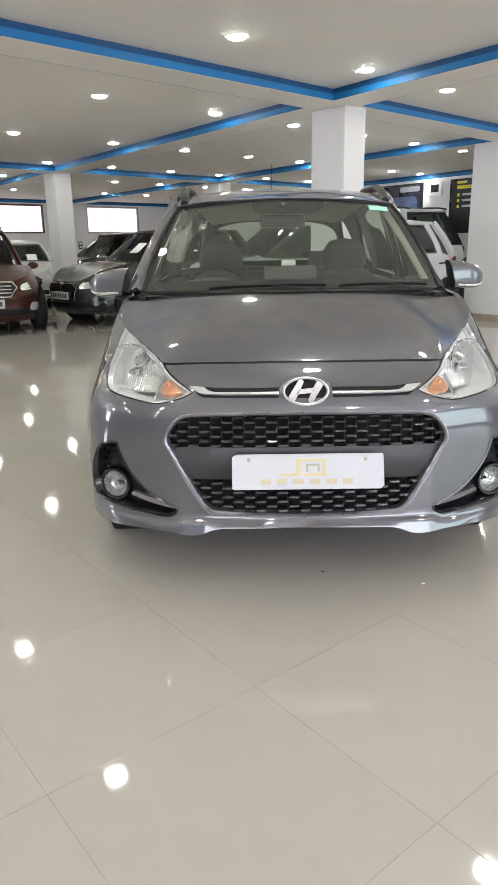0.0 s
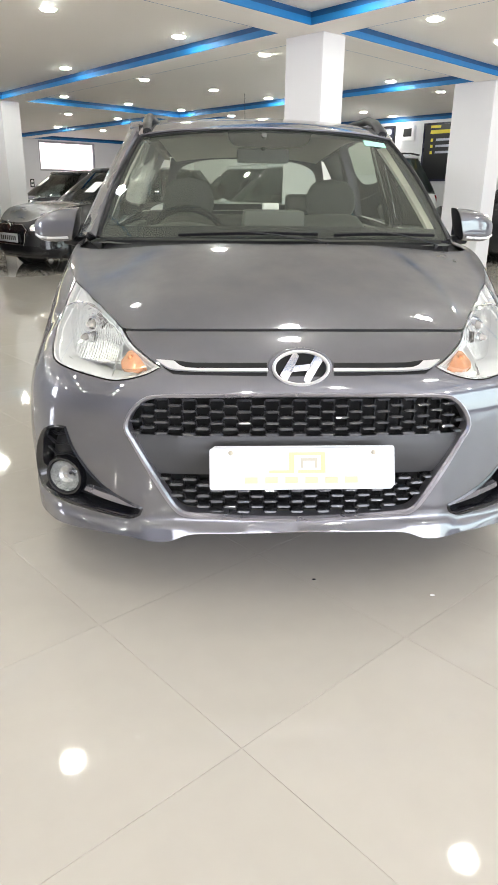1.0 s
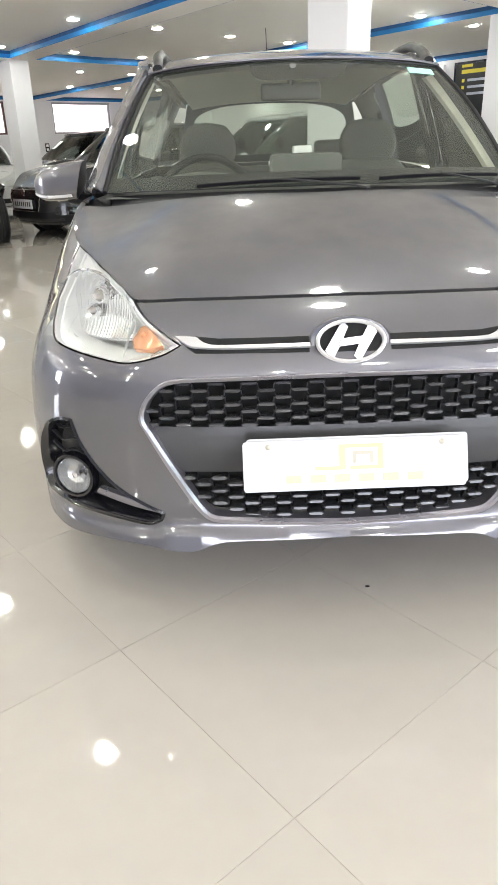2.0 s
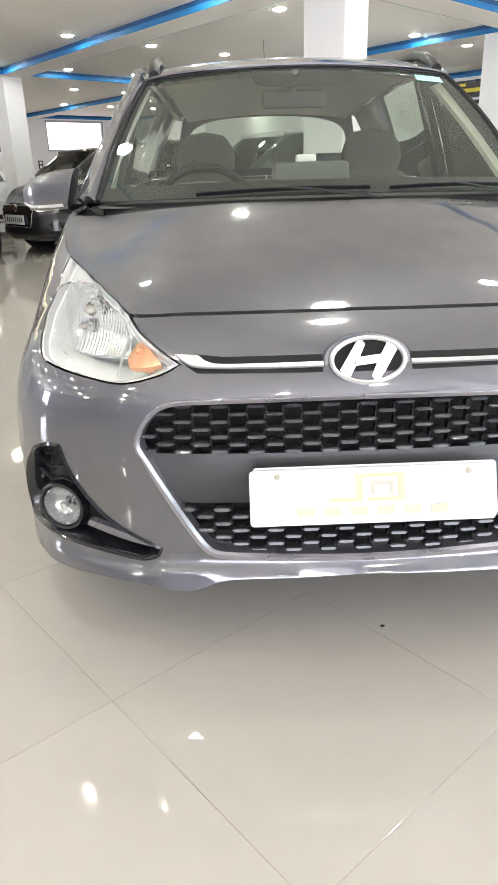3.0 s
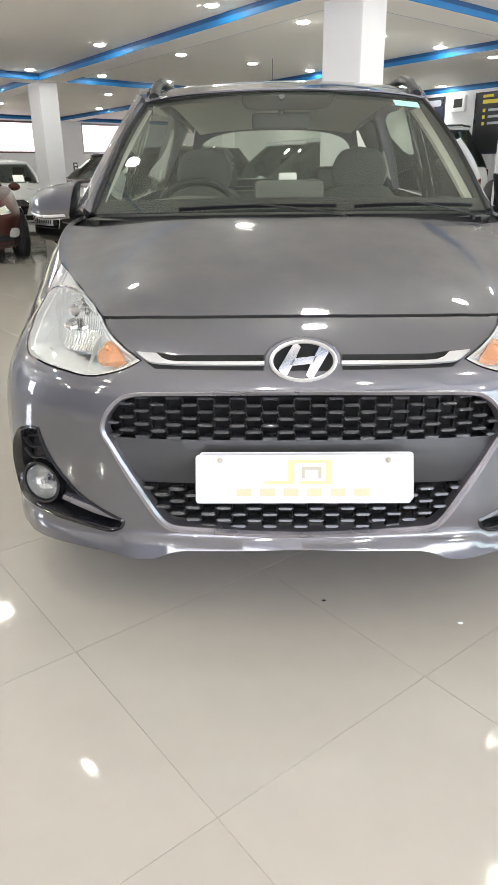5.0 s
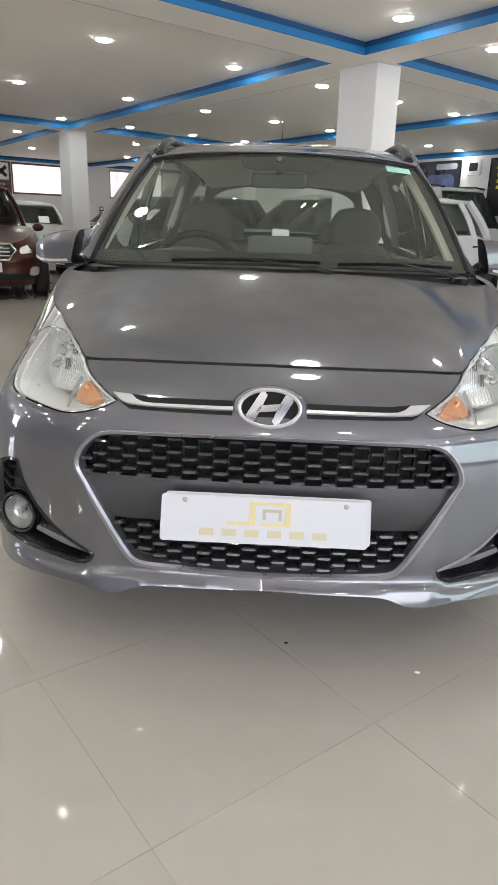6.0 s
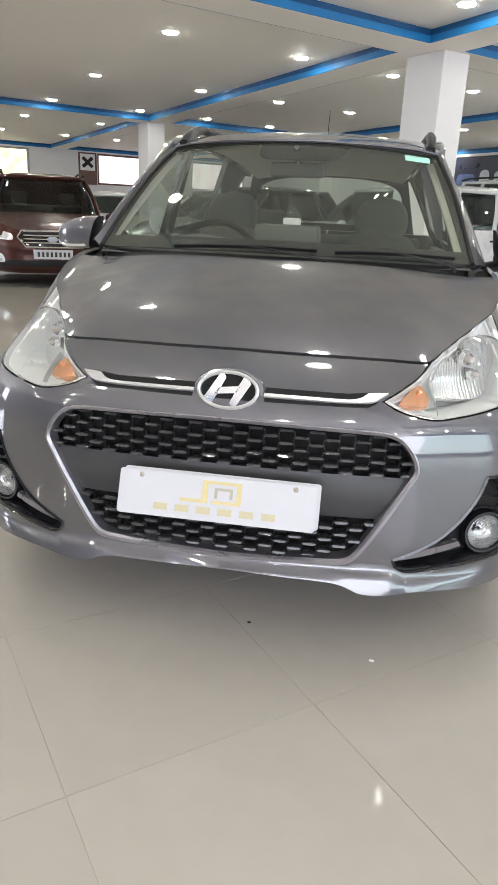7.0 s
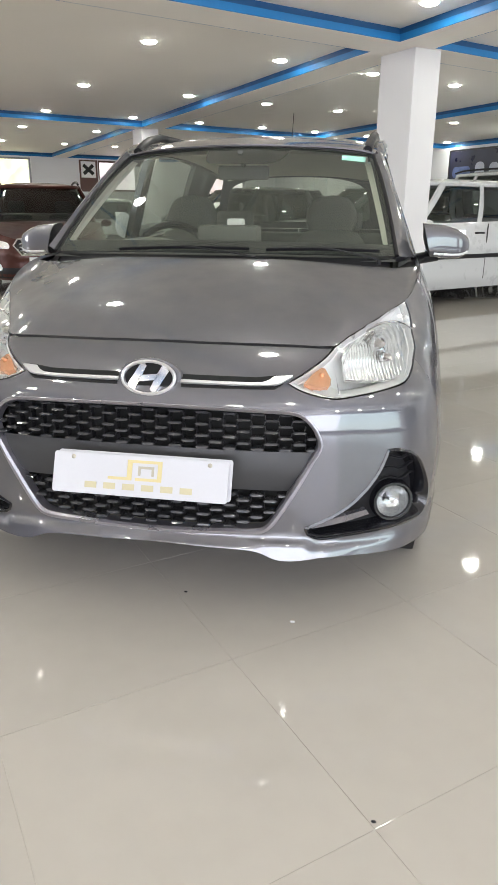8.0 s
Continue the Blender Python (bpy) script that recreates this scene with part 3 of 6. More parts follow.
def body(u, z):
    """The outer skin of the lower body: u along the plan from the nose (sign: side), z the height."""
    s = -1 if u < 0 else 1
    a = abs(u)
    x, y = plan_x(a), plan_y(a)
    e = 0.004
    tx, ty = plan_x(a + e) - plan_x(a - e) if a > e else 1.0, plan_y(a + e) - plan_y(a - e) if a > e else 0.0
    if a > U_END - 0.01:
        tx, ty = -1.0, 0.0
    ln = math.hypot(tx, ty)
    nx, ny = ty / ln, -tx / ln
    top = TOP(a)
    d = 0.0
    if z > KNEE:
        d += TOP_IN(a) * ((z - KNEE) / (top - KNEE)) ** 2.97
    if z < 0.3:
        d += 0.005 * ((0.3 - z) / 0.115) ** 1.6
    # the chin steps out below the openings, and the flanks are waisted
    if a < 1.15:
        step = min(1, max(0, (CHIN(a) + 0.004 - z) / 0.028))
        lip = min(1, max(0, (CHIN(a) - 0.006 - z) / 0.07))
        d -= (0.018 * step * step * (3 - 2 * step) + 0.024 * lip) * min(1, max(0, (1.15 - a) / 0.25)) * (1 - 0.75 * min(1, max(0, (a - 0.5) / 0.3)))
    if a > 0.6:
        d -= 0.012 * min(1, (a - 0.6) / 0.15) * math.exp(-((z - 0.42) / 0.14) ** 2)
    return Vector((s * (x - nx * d), y - ny * d, z))


def body_n(u, z, e=0.004):
    a, b = body(u + e, z) - body(u - e, z), body(u, z + e) - body(u, z - e)
    n = a.cross(b).normalized()
    return n


def out(u, z, d):
    """A point d outside (minus: inside) the skin."""
    return body(u, z) + body_n(u, z) * d


HEADLIGHT = [(0.391, 0.691), (0.433, 0.673), (0.516, 0.656), (0.60, 0.661), (0.70, 0.670), (0.783, 0.680), (0.857, 0.703), (1.009, 0.746), (1.129, 0.803)]
HEADLIGHT += [(u, TOP(u) - 0.0002) for u in (1.19, 1.12, 1.04, 0.96, 0.88, 0.8, 0.72, 0.64, 0.565)]
FOG = [(0.443, 0.290), (0.512, 0.321), (0.568, 0.354), (0.615, 0.399), (0.653, 0.455), (0.675, 0.509), (0.714, 0.507), (0.778, 0.478), (0.832, 0.413), (0.873, 0.329),
       (0.85, 0.272), (0.772, 0.267), (0.665, 0.264), (0.562, 0.258), (0.488, 0.252), (0.452, 0.267)]
_half = [(0.23, 0.276), (0.322, 0.283), (0.352, 0.309), (0.406, 0.399), (0.461, 0.497), (0.4785, 0.533), (0.462, 0.579), (0.42, 0.614), (0.33, 0.622)]
GRILLE = [(0.0, 0.268)] + _half + [(0.0, 0.626)] + [(-u, z) for u, z in _half[::-1]]


def side(poly, s):
    return [(s * u, z) for u, z in poly]


WHEEL_Y, WHEEL_Z, WHEEL_R = 0.805, 0.288, 0.288


def u_at_y(y):
    return float(np.interp(y, [plan_y(u) for u in np.linspace(0.6, U_END - 1.0, 400)], np.linspace(0.6, U_END - 1.0, 400)))


def flank_outline(u0, u1, arch_u, r=0.335, n=26):
    """The side panel from u0 to u1 with a round wheel arch cut from below."""
    pts = []
    a0 = math.asin(max(-1, min(1, (BOT(arch_u) - WHEEL_Z) / r)))
    for k in range(8):
        u = u0 + (arch_u - r * math.cos(a0) - u0) * k / 8
        pts.append((u, BOT(u)))
    for k in range(n + 1):
        a = math.pi - a0 - (math.pi - 2 * a0) * k / n
        pts.append((arch_u + r * math.cos(a), WHEEL_Z + r * math.sin(a)))
    for k in range(1, 9):
        u = arch_u + r * math.cos(a0) + (u1 - arch_u - r * math.cos(a0)) * k / 8
        pts.append((u, BOT(u)))
    m = int((u1 - u0) / 0.04)
    for k in range(12):
        pts.append((u1, BOT(u1) + (TOP(u1) - BOT(u1)) * (k + 1) / 13))
    for k in range(m + 1):
        u = u1 + (u0 - u1) * k / m
        pts.append((u, TOP(u)))
    for k in range(12):
        pts.append((u0, TOP(u0) - (TOP(u0) - BOT(u0)) * (k + 1) / 13))
    return pts


def hood_z(x, y):
    zc = HOODLINE(y)
    return zc - 0.09 * (abs(x) / 0.7) ** 3


HOODLINE = curve([(0.2, 0.74), (0.25, 0.778), (0.30, 0.81), (0.36, 0.84), (0.45, 0.873), (0.55, 0.905), (0.65, 0.933), (0.8, 0.968), (1.0, 1.0), (1.2, 1.02)])
COWL = curve([(0, 0.80), (0.3, 0.825), (0.5, 0.875), (0.66, 0.955), (0.75, 1.02)])


def build_hero():
    car = empty("car")
    tagged(car, "dark grey metallic hatchback with a hexagonal black grille", "car")
    hl = {s: smooth_loop(side(HEADLIGHT, s)[::s], 0.012, sharp=(0, 9, 17) if s == 1 else (17, 8, 0)) for s in (1, -1)}
    fg = {s: smooth_loop(side(FOG, s)[::s], 0.012, sharp=(0, 5) if s == 1 else (15, 10)) for s in (1, -1)}
    gr = smooth_loop(GRILLE, 0.012)

    # front bumper with its openings
    UB = 0.935
    n = 120
    outline = [(-UB + 2 * UB * k / n, BOT(abs(-UB + 2 * UB * k / n))) for k in range(n + 1)]
    # the headlight's lower edge, a thin gap outside the lens
    tip = max(range(len(hl[1])), key=lambda i: hl[1][i][0])
    low = []
    for i in range(tip + 1):
        p, q = Vector(hl[1][max(0, i - 1)]), Vector(hl[1][i + 1])
        t = (q - p).normalized()
        low.append((hl[1][i][0] + t.y * 0.0038, hl[1][i][1] - t.x * 0.0038))
    low[0] = (0.391 - 0.0055, 0.691)
    z_ub = float(np.interp(UB, [p[0] for p in low], [p[1] for p in low]))
    outline += [(UB, BOT(UB) + (z_ub - BOT(UB)) * k / 12) for k in range(1, 12)]
    # the upper edge runs under the headlights and up to the bonnet between them
    right = [p for p in low if p[0] < UB - 0.004][::-1] + [(0.42, 0.7085), (0.46, 0.7265), (0.50, 0.744)]
    m = 60
    up = [(UB, z_ub)] + right
    up += [(0.545 - 1.09 * k / m, TOP(abs(0.545 - 1.09 * k / m)) - 0.0042) for k in range(m + 1)]
    up += [(-u, z) for u, z in right[::-1]] + [(-UB, z_ub)]
    fine = []
    for p, q in zip(up[:-1], up[1:]):
        k = max(1, int(math.hypot(q[0] - p[0], q[1] - p[1]) / 0.02))
        fine += [(p[0] + (q[0] - p[0]) * j / k, p[1] + (q[1] - p[1]) * j / k) for j in range(k)]
    outline += fine
    outline += [(-UB, z_ub - (z_ub - BOT(UB)) * k / 12) for k in range(0, 12)]
    # wheel arch bites the rear lower corners
    ua = u_at_y(WHEEL_Y)
    part("front_bumper", skin(outline, [gr, fg[1], fg[-1]], body, 0.015, 0.005, exact=True), M_PAINT, car)

    # wings, doors and tail as side panels
    for s in (1, -1):
        o = flank_outline(UB + 0.003, 2.0, ua)
        # the headlight's tail cuts the wing's upper front corner
        keep = [p for p in o if not (p[0] < 1.2 and p[1] > 0.712)]
        j = max(i for i, (u, z) in enumerate(keep) if z > 0.8)
        cut = keep[:j + 1] + [p for p in low if p[0] > UB + 0.006][::-1] + [(UB + 0.003, z_ub)] + keep[j + 1:]
        part("front_wing", skin(side(cut, s)[::s], [], body, 0.04, 0.014, exact=True), M_PAINT, car)
        ub = u_at_y(3.23)
        o2 = flank_outline(2.004, U_END - 0.004, ub)
        part("side_panel", skin(side(o2, s)[::s], [], body, 0.07, 0.014, exact=True), M_PAINT, car)
        for ux in (ua, ub):
            c = Vector((s * 0.62, plan_y(ux), WHEEL_Z))
            part("wheel_liner", lathe([(0.35, -0.16), (0.35, 0.16), (0.0, 0.16)], 28, Matrix.Translation(c) @ pose(0, 0, 0, 0, -90 * s, 0)), M_VOID, car)

    # bonnet
    tri = []
    k = 70
    edge = []
    for i in range(k + 1):
        u = 1.52 * i / k
        p = body(u, TOP(u))
        edge.append((p.x, p.y, p.z))
    edge = [e for e in edge if e[1] < 0.985]
    gapx = 0.0015
    mono = [edge[0]]
    for e in edge[1:]:
        if e[0] > mono[-1][0] + 0.012:
            mono.append(e)
    edge_y, edge_z = curve([(e[0], e[1]) for e in mono]), curve([(e[0], e[2]) for e in mono])
    x_end = mono[-1][0]
    z_fix = mono[-1][2] - hood_z(x_end, mono[-1][1])
    y0, y1 = edge_y(0), COWL(0)

    def hood(x, y):
        """The bonnet's skin: from its front and side edge, a crowned rise to the scuttle."""
        a = min(abs(x), x_end)
        ye, ze = edge_y(a), edge_z(a)
        yc = max(COWL(a), ye + 0.02)
        zc = hood_z(a, yc) + z_fix * (a / x_end) ** 8
        q = min(max((y - ye) / (yc - ye), -0.03), 1.1)
        rise = (HOODLINE(y0 + (y1 - y0) * q) - HOODLINE(y0)) / (HOODLINE(y1) - HOODLINE(y0)) + min(q, 0) * 3
        w = (a / x_end) ** 3
        return Vector((x, y, ze + (zc - ze) * (rise * (1 - w) + q * w)))
    def bonnet(i, j):
        q = 2 * i - 1
        x = math.copysign(1 - (1 - abs(q)) ** 1.15, q) * (x_end - 0.004)
        ye = edge_y(min(abs(x) + gapx, x_end)) + 0.002
        return hood(x, ye + (max(COWL(abs(x)), ye + 0.004) - ye) * j)
    bm = grid(bonnet, 90, 44)
    be = [e for e in bm.edges if e.is_boundary]
    r = bmesh.ops.extrude_edge_only(bm, edges=be)
    for v in (g for g in r["geom"] if isinstance(g, bmesh.types.BMVert)):
        v.co += Vector((-0.02 * v.co.x / 0.7, 0.012 if v.co.y < 0.6 else -0.004, -0.012))
    bmesh.ops.recalc_face_normals(bm, faces=bm.faces[:])
    part("bonnet", bm, M_PAINT, car)
    # near-black sheets in place of the engine bay's shade under the panel gaps
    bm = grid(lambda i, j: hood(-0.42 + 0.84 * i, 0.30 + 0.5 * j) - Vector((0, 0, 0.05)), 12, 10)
    part("bay_shade", bm, M_VOID, car)
    part("bay_shade", grid(lambda i, j: out(-0.9 + 1.8 * i, 0.32 + 0.28 * j, -0.11), 50, 12), M_VOID, car)
    part("underbody", bm_box(-0.74, 0.74, 0.5, 3.6, 0.25, 0.31, 0.02), M_VOID, car)

    # grille: near-black sheet for the shade behind it, middle panel, mesh, surround
    def gpt(x, z, d):
        u = x
        return out(u, z, d)
    part("grille_shade", skin(smooth_loop([(x * 1.02, 0.455 + (z - 0.455) * 1.04) for x, z in GRILLE], 0.02), [], lambda u, z: out(u, z, -0.06), 0.05, 0), M_VOID, car)

    def g_half(z):
        xs = [u for u, w in gr if abs(w - z) < 0.012]
        return max(xs) if xs else 0.3
    gh = [(z, g_half(z) - 0.004) for z in (0.394, 0.42, 0.45, 0.48, 0.5)]
    panel = [(-gh[0][1], 0.391), (gh[0][1], 0.391)] + [(x, z) for z, x in gh[1:-1]] + [(gh[-1][1], 0.506), (-gh[-1][1], 0.506)] + [(-x, z) for z, x in gh[1:-1][::-1]]
    fine = []
    for p, q in zip(panel, panel[1:] + panel[:1]):
        kk = max(1, int(math.hypot(q[0] - p[0], q[1] - p[1]) / 0.03))
        fine += [(p[0] + (q[0] - p[0]) * j / kk, p[1] + (q[1] - p[1]) * j / kk) for j in range(kk)]
    part("grille_panel", skin(fine, [], lambda u, z: out(u, z, -0.012 - 0.012 * ((z - 0.4485) / 0.06) ** 2), 0.04, 0.03), M_GREYPANEL, car, "plain dark grey centre panel")

    def mesh_rows(z_lo, z_hi):
        """Two meshes: lozenge tabs in staggered rows, and the struts that carry them."""
        px, pz, hw, hh = 0.077, 0.0166, 0.0188, 0.0043
        tabs, bm = bmesh.new(), bmesh.new()

        def loft(mesh, r0, r1):
            a, b = [mesh.verts.new(p) for p in r0], [mesh.verts.new(p) for p in r1]
            for i in range(len(a)):
                mesh.faces.new((a[i], a[(i + 1) % len(a)], b[(i + 1) % len(a)], b[i]))
            mesh.faces.new(b)

        def strut(x0, z0, x1, z1, w, d0, d1):
            t = Vector((x1 - x0, z1 - z0)).normalized()
            o = Vector((-t.y, t.x)) * w
            ring = [(x0 + o.x, z0 + o.y), (x1 + o.x, z1 + o.y), (x1 - o.x, z1 - o.y), (x0 - o.x, z0 - o.y)]
            loft(bm, [gpt(x, z, d0) for x, z in ring], [gpt(x, z, d1) for x, z in ring])
        rows = int((z_hi - z_lo) / pz) + 1
        for r in range(rows):
            z = z_lo + r * pz
            for c in range(-8, 9):
                x = (c + 0.5 * (r % 2)) * px
                if abs(x) > g_half(z) - 0.012 or not inside((x, z), gr):
                    continue
                lim = g_half(z) - 0.003
                xa, xb = max(x - hw, -lim), min(x + hw, lim)
                lozenge = ((xa - 0.002, z + 0.001), (xa + 0.005, z + hh), (xb - 0.005, z + hh), (xb + 0.002, z + 0.001), (xb - 0.004, z - hh), (xa + 0.004, z - hh))
                inner = ((xa + 0.001, z + 0.0005), (xa + 0.006, z + hh - 0.0018), (xb - 0.006, z + hh - 0.0018), (xb - 0.001, z + 0.0005), (xb - 0.0055, z - hh + 0.0014), (xa + 0.0055, z - hh + 0.0014))
                back = [gpt(u, w, -0.042) for u, w in lozenge]
                mid = [gpt(u, w, -0.0125 - 0.4 * max(0, w - z)) for u, w in lozenge]
                face = [gpt(u, w, -0.0105 - 0.4 * (w - z)) for u, w in inner]
                loft(tabs, back, mid)
                loft(tabs, mid, face)
                if r + 1 < rows:
                    for sg in (-1, 1):
                        xe, xn = x + sg * hw, x + sg * (px / 2 - hw)
                        if inside((xn, z + pz), gr) and inside((xe, z), gr):
                            strut(xe - sg * 0.001, z + hh * 0.3, xn, z + pz - hh * 0.4, 0.001, -0.05, -0.03)
        for b in (tabs, bm):
            bmesh.ops.remove_doubles(b, verts=b.verts[:], dist=1e-5)
            bmesh.ops.recalc_face_normals(b, faces=b.faces[:])
        return tabs, bm
    for lo, hi in ((0.514, 0.621), (0.279, 0.386)):
        tabs, struts = mesh_rows(lo, hi)
        gm = part("grille_mesh", struts, M_BLACK, car, "black honeycomb grille mesh", smooth=False)
        gm["kind"] = "stuff"
        lv = part("louvre", tabs, M_MESH, gm, "glossy dark grey lozenge louvres", smooth=False)
        lv["kind"] = "stuff"
    part("grille_surround", surround_ring(gr), M_SATIN, car, "satin silver hexagonal grille surround")

    # badge and chrome wings beside it
    badge = part("badge", lathe([(0.0, -0.02), (0.088, -0.02), (0.092, 0.0), (0.092, 0.008), (0.087, 0.014), (0.0, 0.014)], 48,
                 Matrix.Translation((0, 0.152, 0.690)) @ pose(0, 0, 0, 72, 0, 0) @ Matrix.Diagonal((1, 0.60, 1, 1))), M_PAINT, car, "grey oval badge base")
    bp = Matrix.Translation((0, 0.127, 0.6955)) @ pose(0, 0, 0, 72 - 90, 0, 0)
    ring = [Vector((0.074 * math.cos(a), 0, 0.0445 * math.sin(a))) for a in (2 * math.pi * i / 48 for i in range(48))]
    bm = sweep(ring, [(-0.004, -0.005), (-0.004, 0.004), (0.0, 0.007), (0.0045, 0.004), (0.0045, -0.005)], True, Vector((0, -1, 0)))
    bm.transform(bp)
    part("badge_ring", bm, M_BRIGHT, badge, "bright silver oval ring")
    bm = lathe([(0.0, 0.0), (0.068, 0.0), (0.068, -0.004), (0.0, -0.004)], 40, pose(0, 0.006, 0, 90, 0, 0) @ Matrix.Diagonal((1, 0.6, 1, 1)))
    bm.transform(bp)
    part("badge_plate", bm, M_VOID, badge)
    leg = [(-0.058, -0.019), (-0.051, -0.029), (-0.039, -0.036), (-0.025, -0.010), (-0.006, 0.032), (-0.013, 0.040), (-0.024, 0.037)]
    slant = join(plate_poly(leg, 0.008), plate_poly([(-x, -z) for x, z in leg], 0.008),
                 plate_poly([(-0.034, -0.012), (-0.022, 0.006), (0.034, 0.012), (0.022, -0.006)], 0.0075))
    slant.transform(bp @ Matrix.Translation((0, -0.003, 0)))
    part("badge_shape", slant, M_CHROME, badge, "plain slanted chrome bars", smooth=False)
    for s in (1, -1):
        slot = [(0.092, 0.7035), (0.30, 0.7025), (0.352, 0.7070), (0.398, 0.7060), (0.372, 0.686), (0.352, 0.6755), (0.092, 0.6735)]
        sl = smooth_loop([(s * u, z) for u, z in slot][::s], 0.012, sharp=range(7))
        part("trim_slot", skin(sl, [], lambda u, z: out(u, z, 0.0015), 0.03, 0.002), M_VOID, car, "black recessed slot")
        bar = [(0.09, 0.6905), (0.27, 0.6892), (0.318, 0.6900), (0.336, 0.6950), (0.352, 0.7050), (0.402, 0.7060), (0.364, 0.6862), (0.33, 0.6832), (0.27, 0.6824), (0.09, 0.6828)]
        br = smooth_loop([(s * u, z) for u, z in bar][::s], 0.01, sharp=(0, 4, 5, 9))
        part("trim_bar", skin(br, [], lambda u, z: out(u, z, 0.0065 - 0.35 * (z - 0.686 - 0.18 * max(0, abs(u) - 0.29))), 0.02, 0.006), M_BRIGHT, car, "bright silver trim bar")

    build_plates(car)
    for s in (1, -1):
        build_headlight(car, s, hl[s])
        build_fog(car, s, fg[s])
    build_cabin(car, hood)
    for s in (1, -1):
        build_mirror(car, s)
        for y in (WHEEL_Y, 3.23):
            build_wheel(car, s * 0.735, y, s, M_ALLOY)
    return car


def surround_ring(loop):
    """The band that runs round the grille opening, broader along the flanks and the bottom."""
    bm = bmesh.new()
    n = len(loop)
    rings = []
    c = Vector((0, 0.455))
    for i in range(n):
        p, a, b = Vector(loop[i]), Vector(loop[i - 1]), Vector(loop[(i + 1) % n])
        t = (b - a).normalized()
        nr = Vector((t.y, -t.x))
        if (p + nr * 0.01 - c).length < (p - c).length:
            nr = -nr
        wide = 0.005 + 0.009 * min(1, max(0, (0.60 - p.y) / 0.2))
        q = [(p - nr * 0.004, -0.03), (p - nr * 0.004, 0.002), (p + nr * 0.002, 0.0085), (p + nr * wide * 0.8, 0.008), (p + nr * wide, 0.0005), (p + nr * wide, -0.01)]
        rings.append([bm.verts.new(out(v.x, v.y, d)) for v, d in q])
    for i in range(n):
        r0, r1 = rings[i], rings[(i + 1) % n]
        for j in range(5):
            bm.faces.new((r0[j], r0[j + 1], r1[j + 1], r1[j]))
    bmesh.ops.recalc_face_normals(bm, faces=bm.faces[:])
    return bm


def rounded_rect(w, h, r, n=5):
    pts = []
    for cx, cz, a0 in ((w / 2 - r, h / 2 - r, 0), (-w / 2 + r, h / 2 - r, 90), (-w / 2 + r, -h / 2 + r, 180), (w / 2 - r, -h / 2 + r, 270)):
        for k in range(n + 1):
            a = radians(a0 + 90 * k / n)
            pts.append((cx + r * math.cos(a), cz + r * math.sin(a)))
    return pts


def build_plates(car):
    base = pose(0, 0.022, 0.4445, -22, 0, 0)
    back = part("number_plate", plate_poly(rounded_rect(0.495, 0.112, 0.008), 0.003, base @ Matrix.Translation((0.006, 0.006, 0.006)), 0.001), M_PLATE, car, "white rear plate of a doubled pair", smooth=False)
    front = part("number_plate", plate_poly(rounded_rect(0.495, 0.112, 0.008), 0.003, base @ Matrix.Translation((-0.002, -0.004, 0)), 0.001), M_PLATE, car, "white dealer plate with gold shapes", smooth=False)
    part("plate_bracket", bm_box(-0.2, 0.2, 0.012, 0.05, -0.045, 0.045, 0.004, base), M_BLACK, car)

    def bar(x0, x1, z0, z1, mtl, name="print_bar"):
        part(name, bm_box(x0, x1, -0.0056, -0.004, z0, z1, 0, base), mtl, front, smooth=False)
    g = M_GOLD
    bar(-0.09, -0.036, -0.012, -0.004, g)
    bar(-0.036, -0.022, -0.012, 0.044, g)
    bar(-0.022, 0.062, 0.036, 0.044, g)
    bar(0.05, 0.062, -0.012, 0.036, g)
    bar(-0.012, 0.05, -0.012, -0.004, g)
    bar(-0.005, 0.002, 0.002, 0.028, M_GREYPRINT)
    bar(0.002, 0.04, 0.021, 0.028, M_GREYPRINT)
    bar(0.033, 0.04, 0.002, 0.021, M_GREYPRINT)
    for i in range(6):
        x = -0.155 + i * 0.054
        bar(x, x + 0.034, -0.039, -0.022, M_PALEGOLD)
    for x in (-0.193, 0.193):
        part("screw", lathe([(0.0, 0.003), (0.0045, 0.002), (0.0065, 0.0)], 12, base @ Matrix.Translation((x, -0.0042, 0.043)) @ pose(0, 0, 0, 90, 0, 0)), M_GREYPRINT, front)


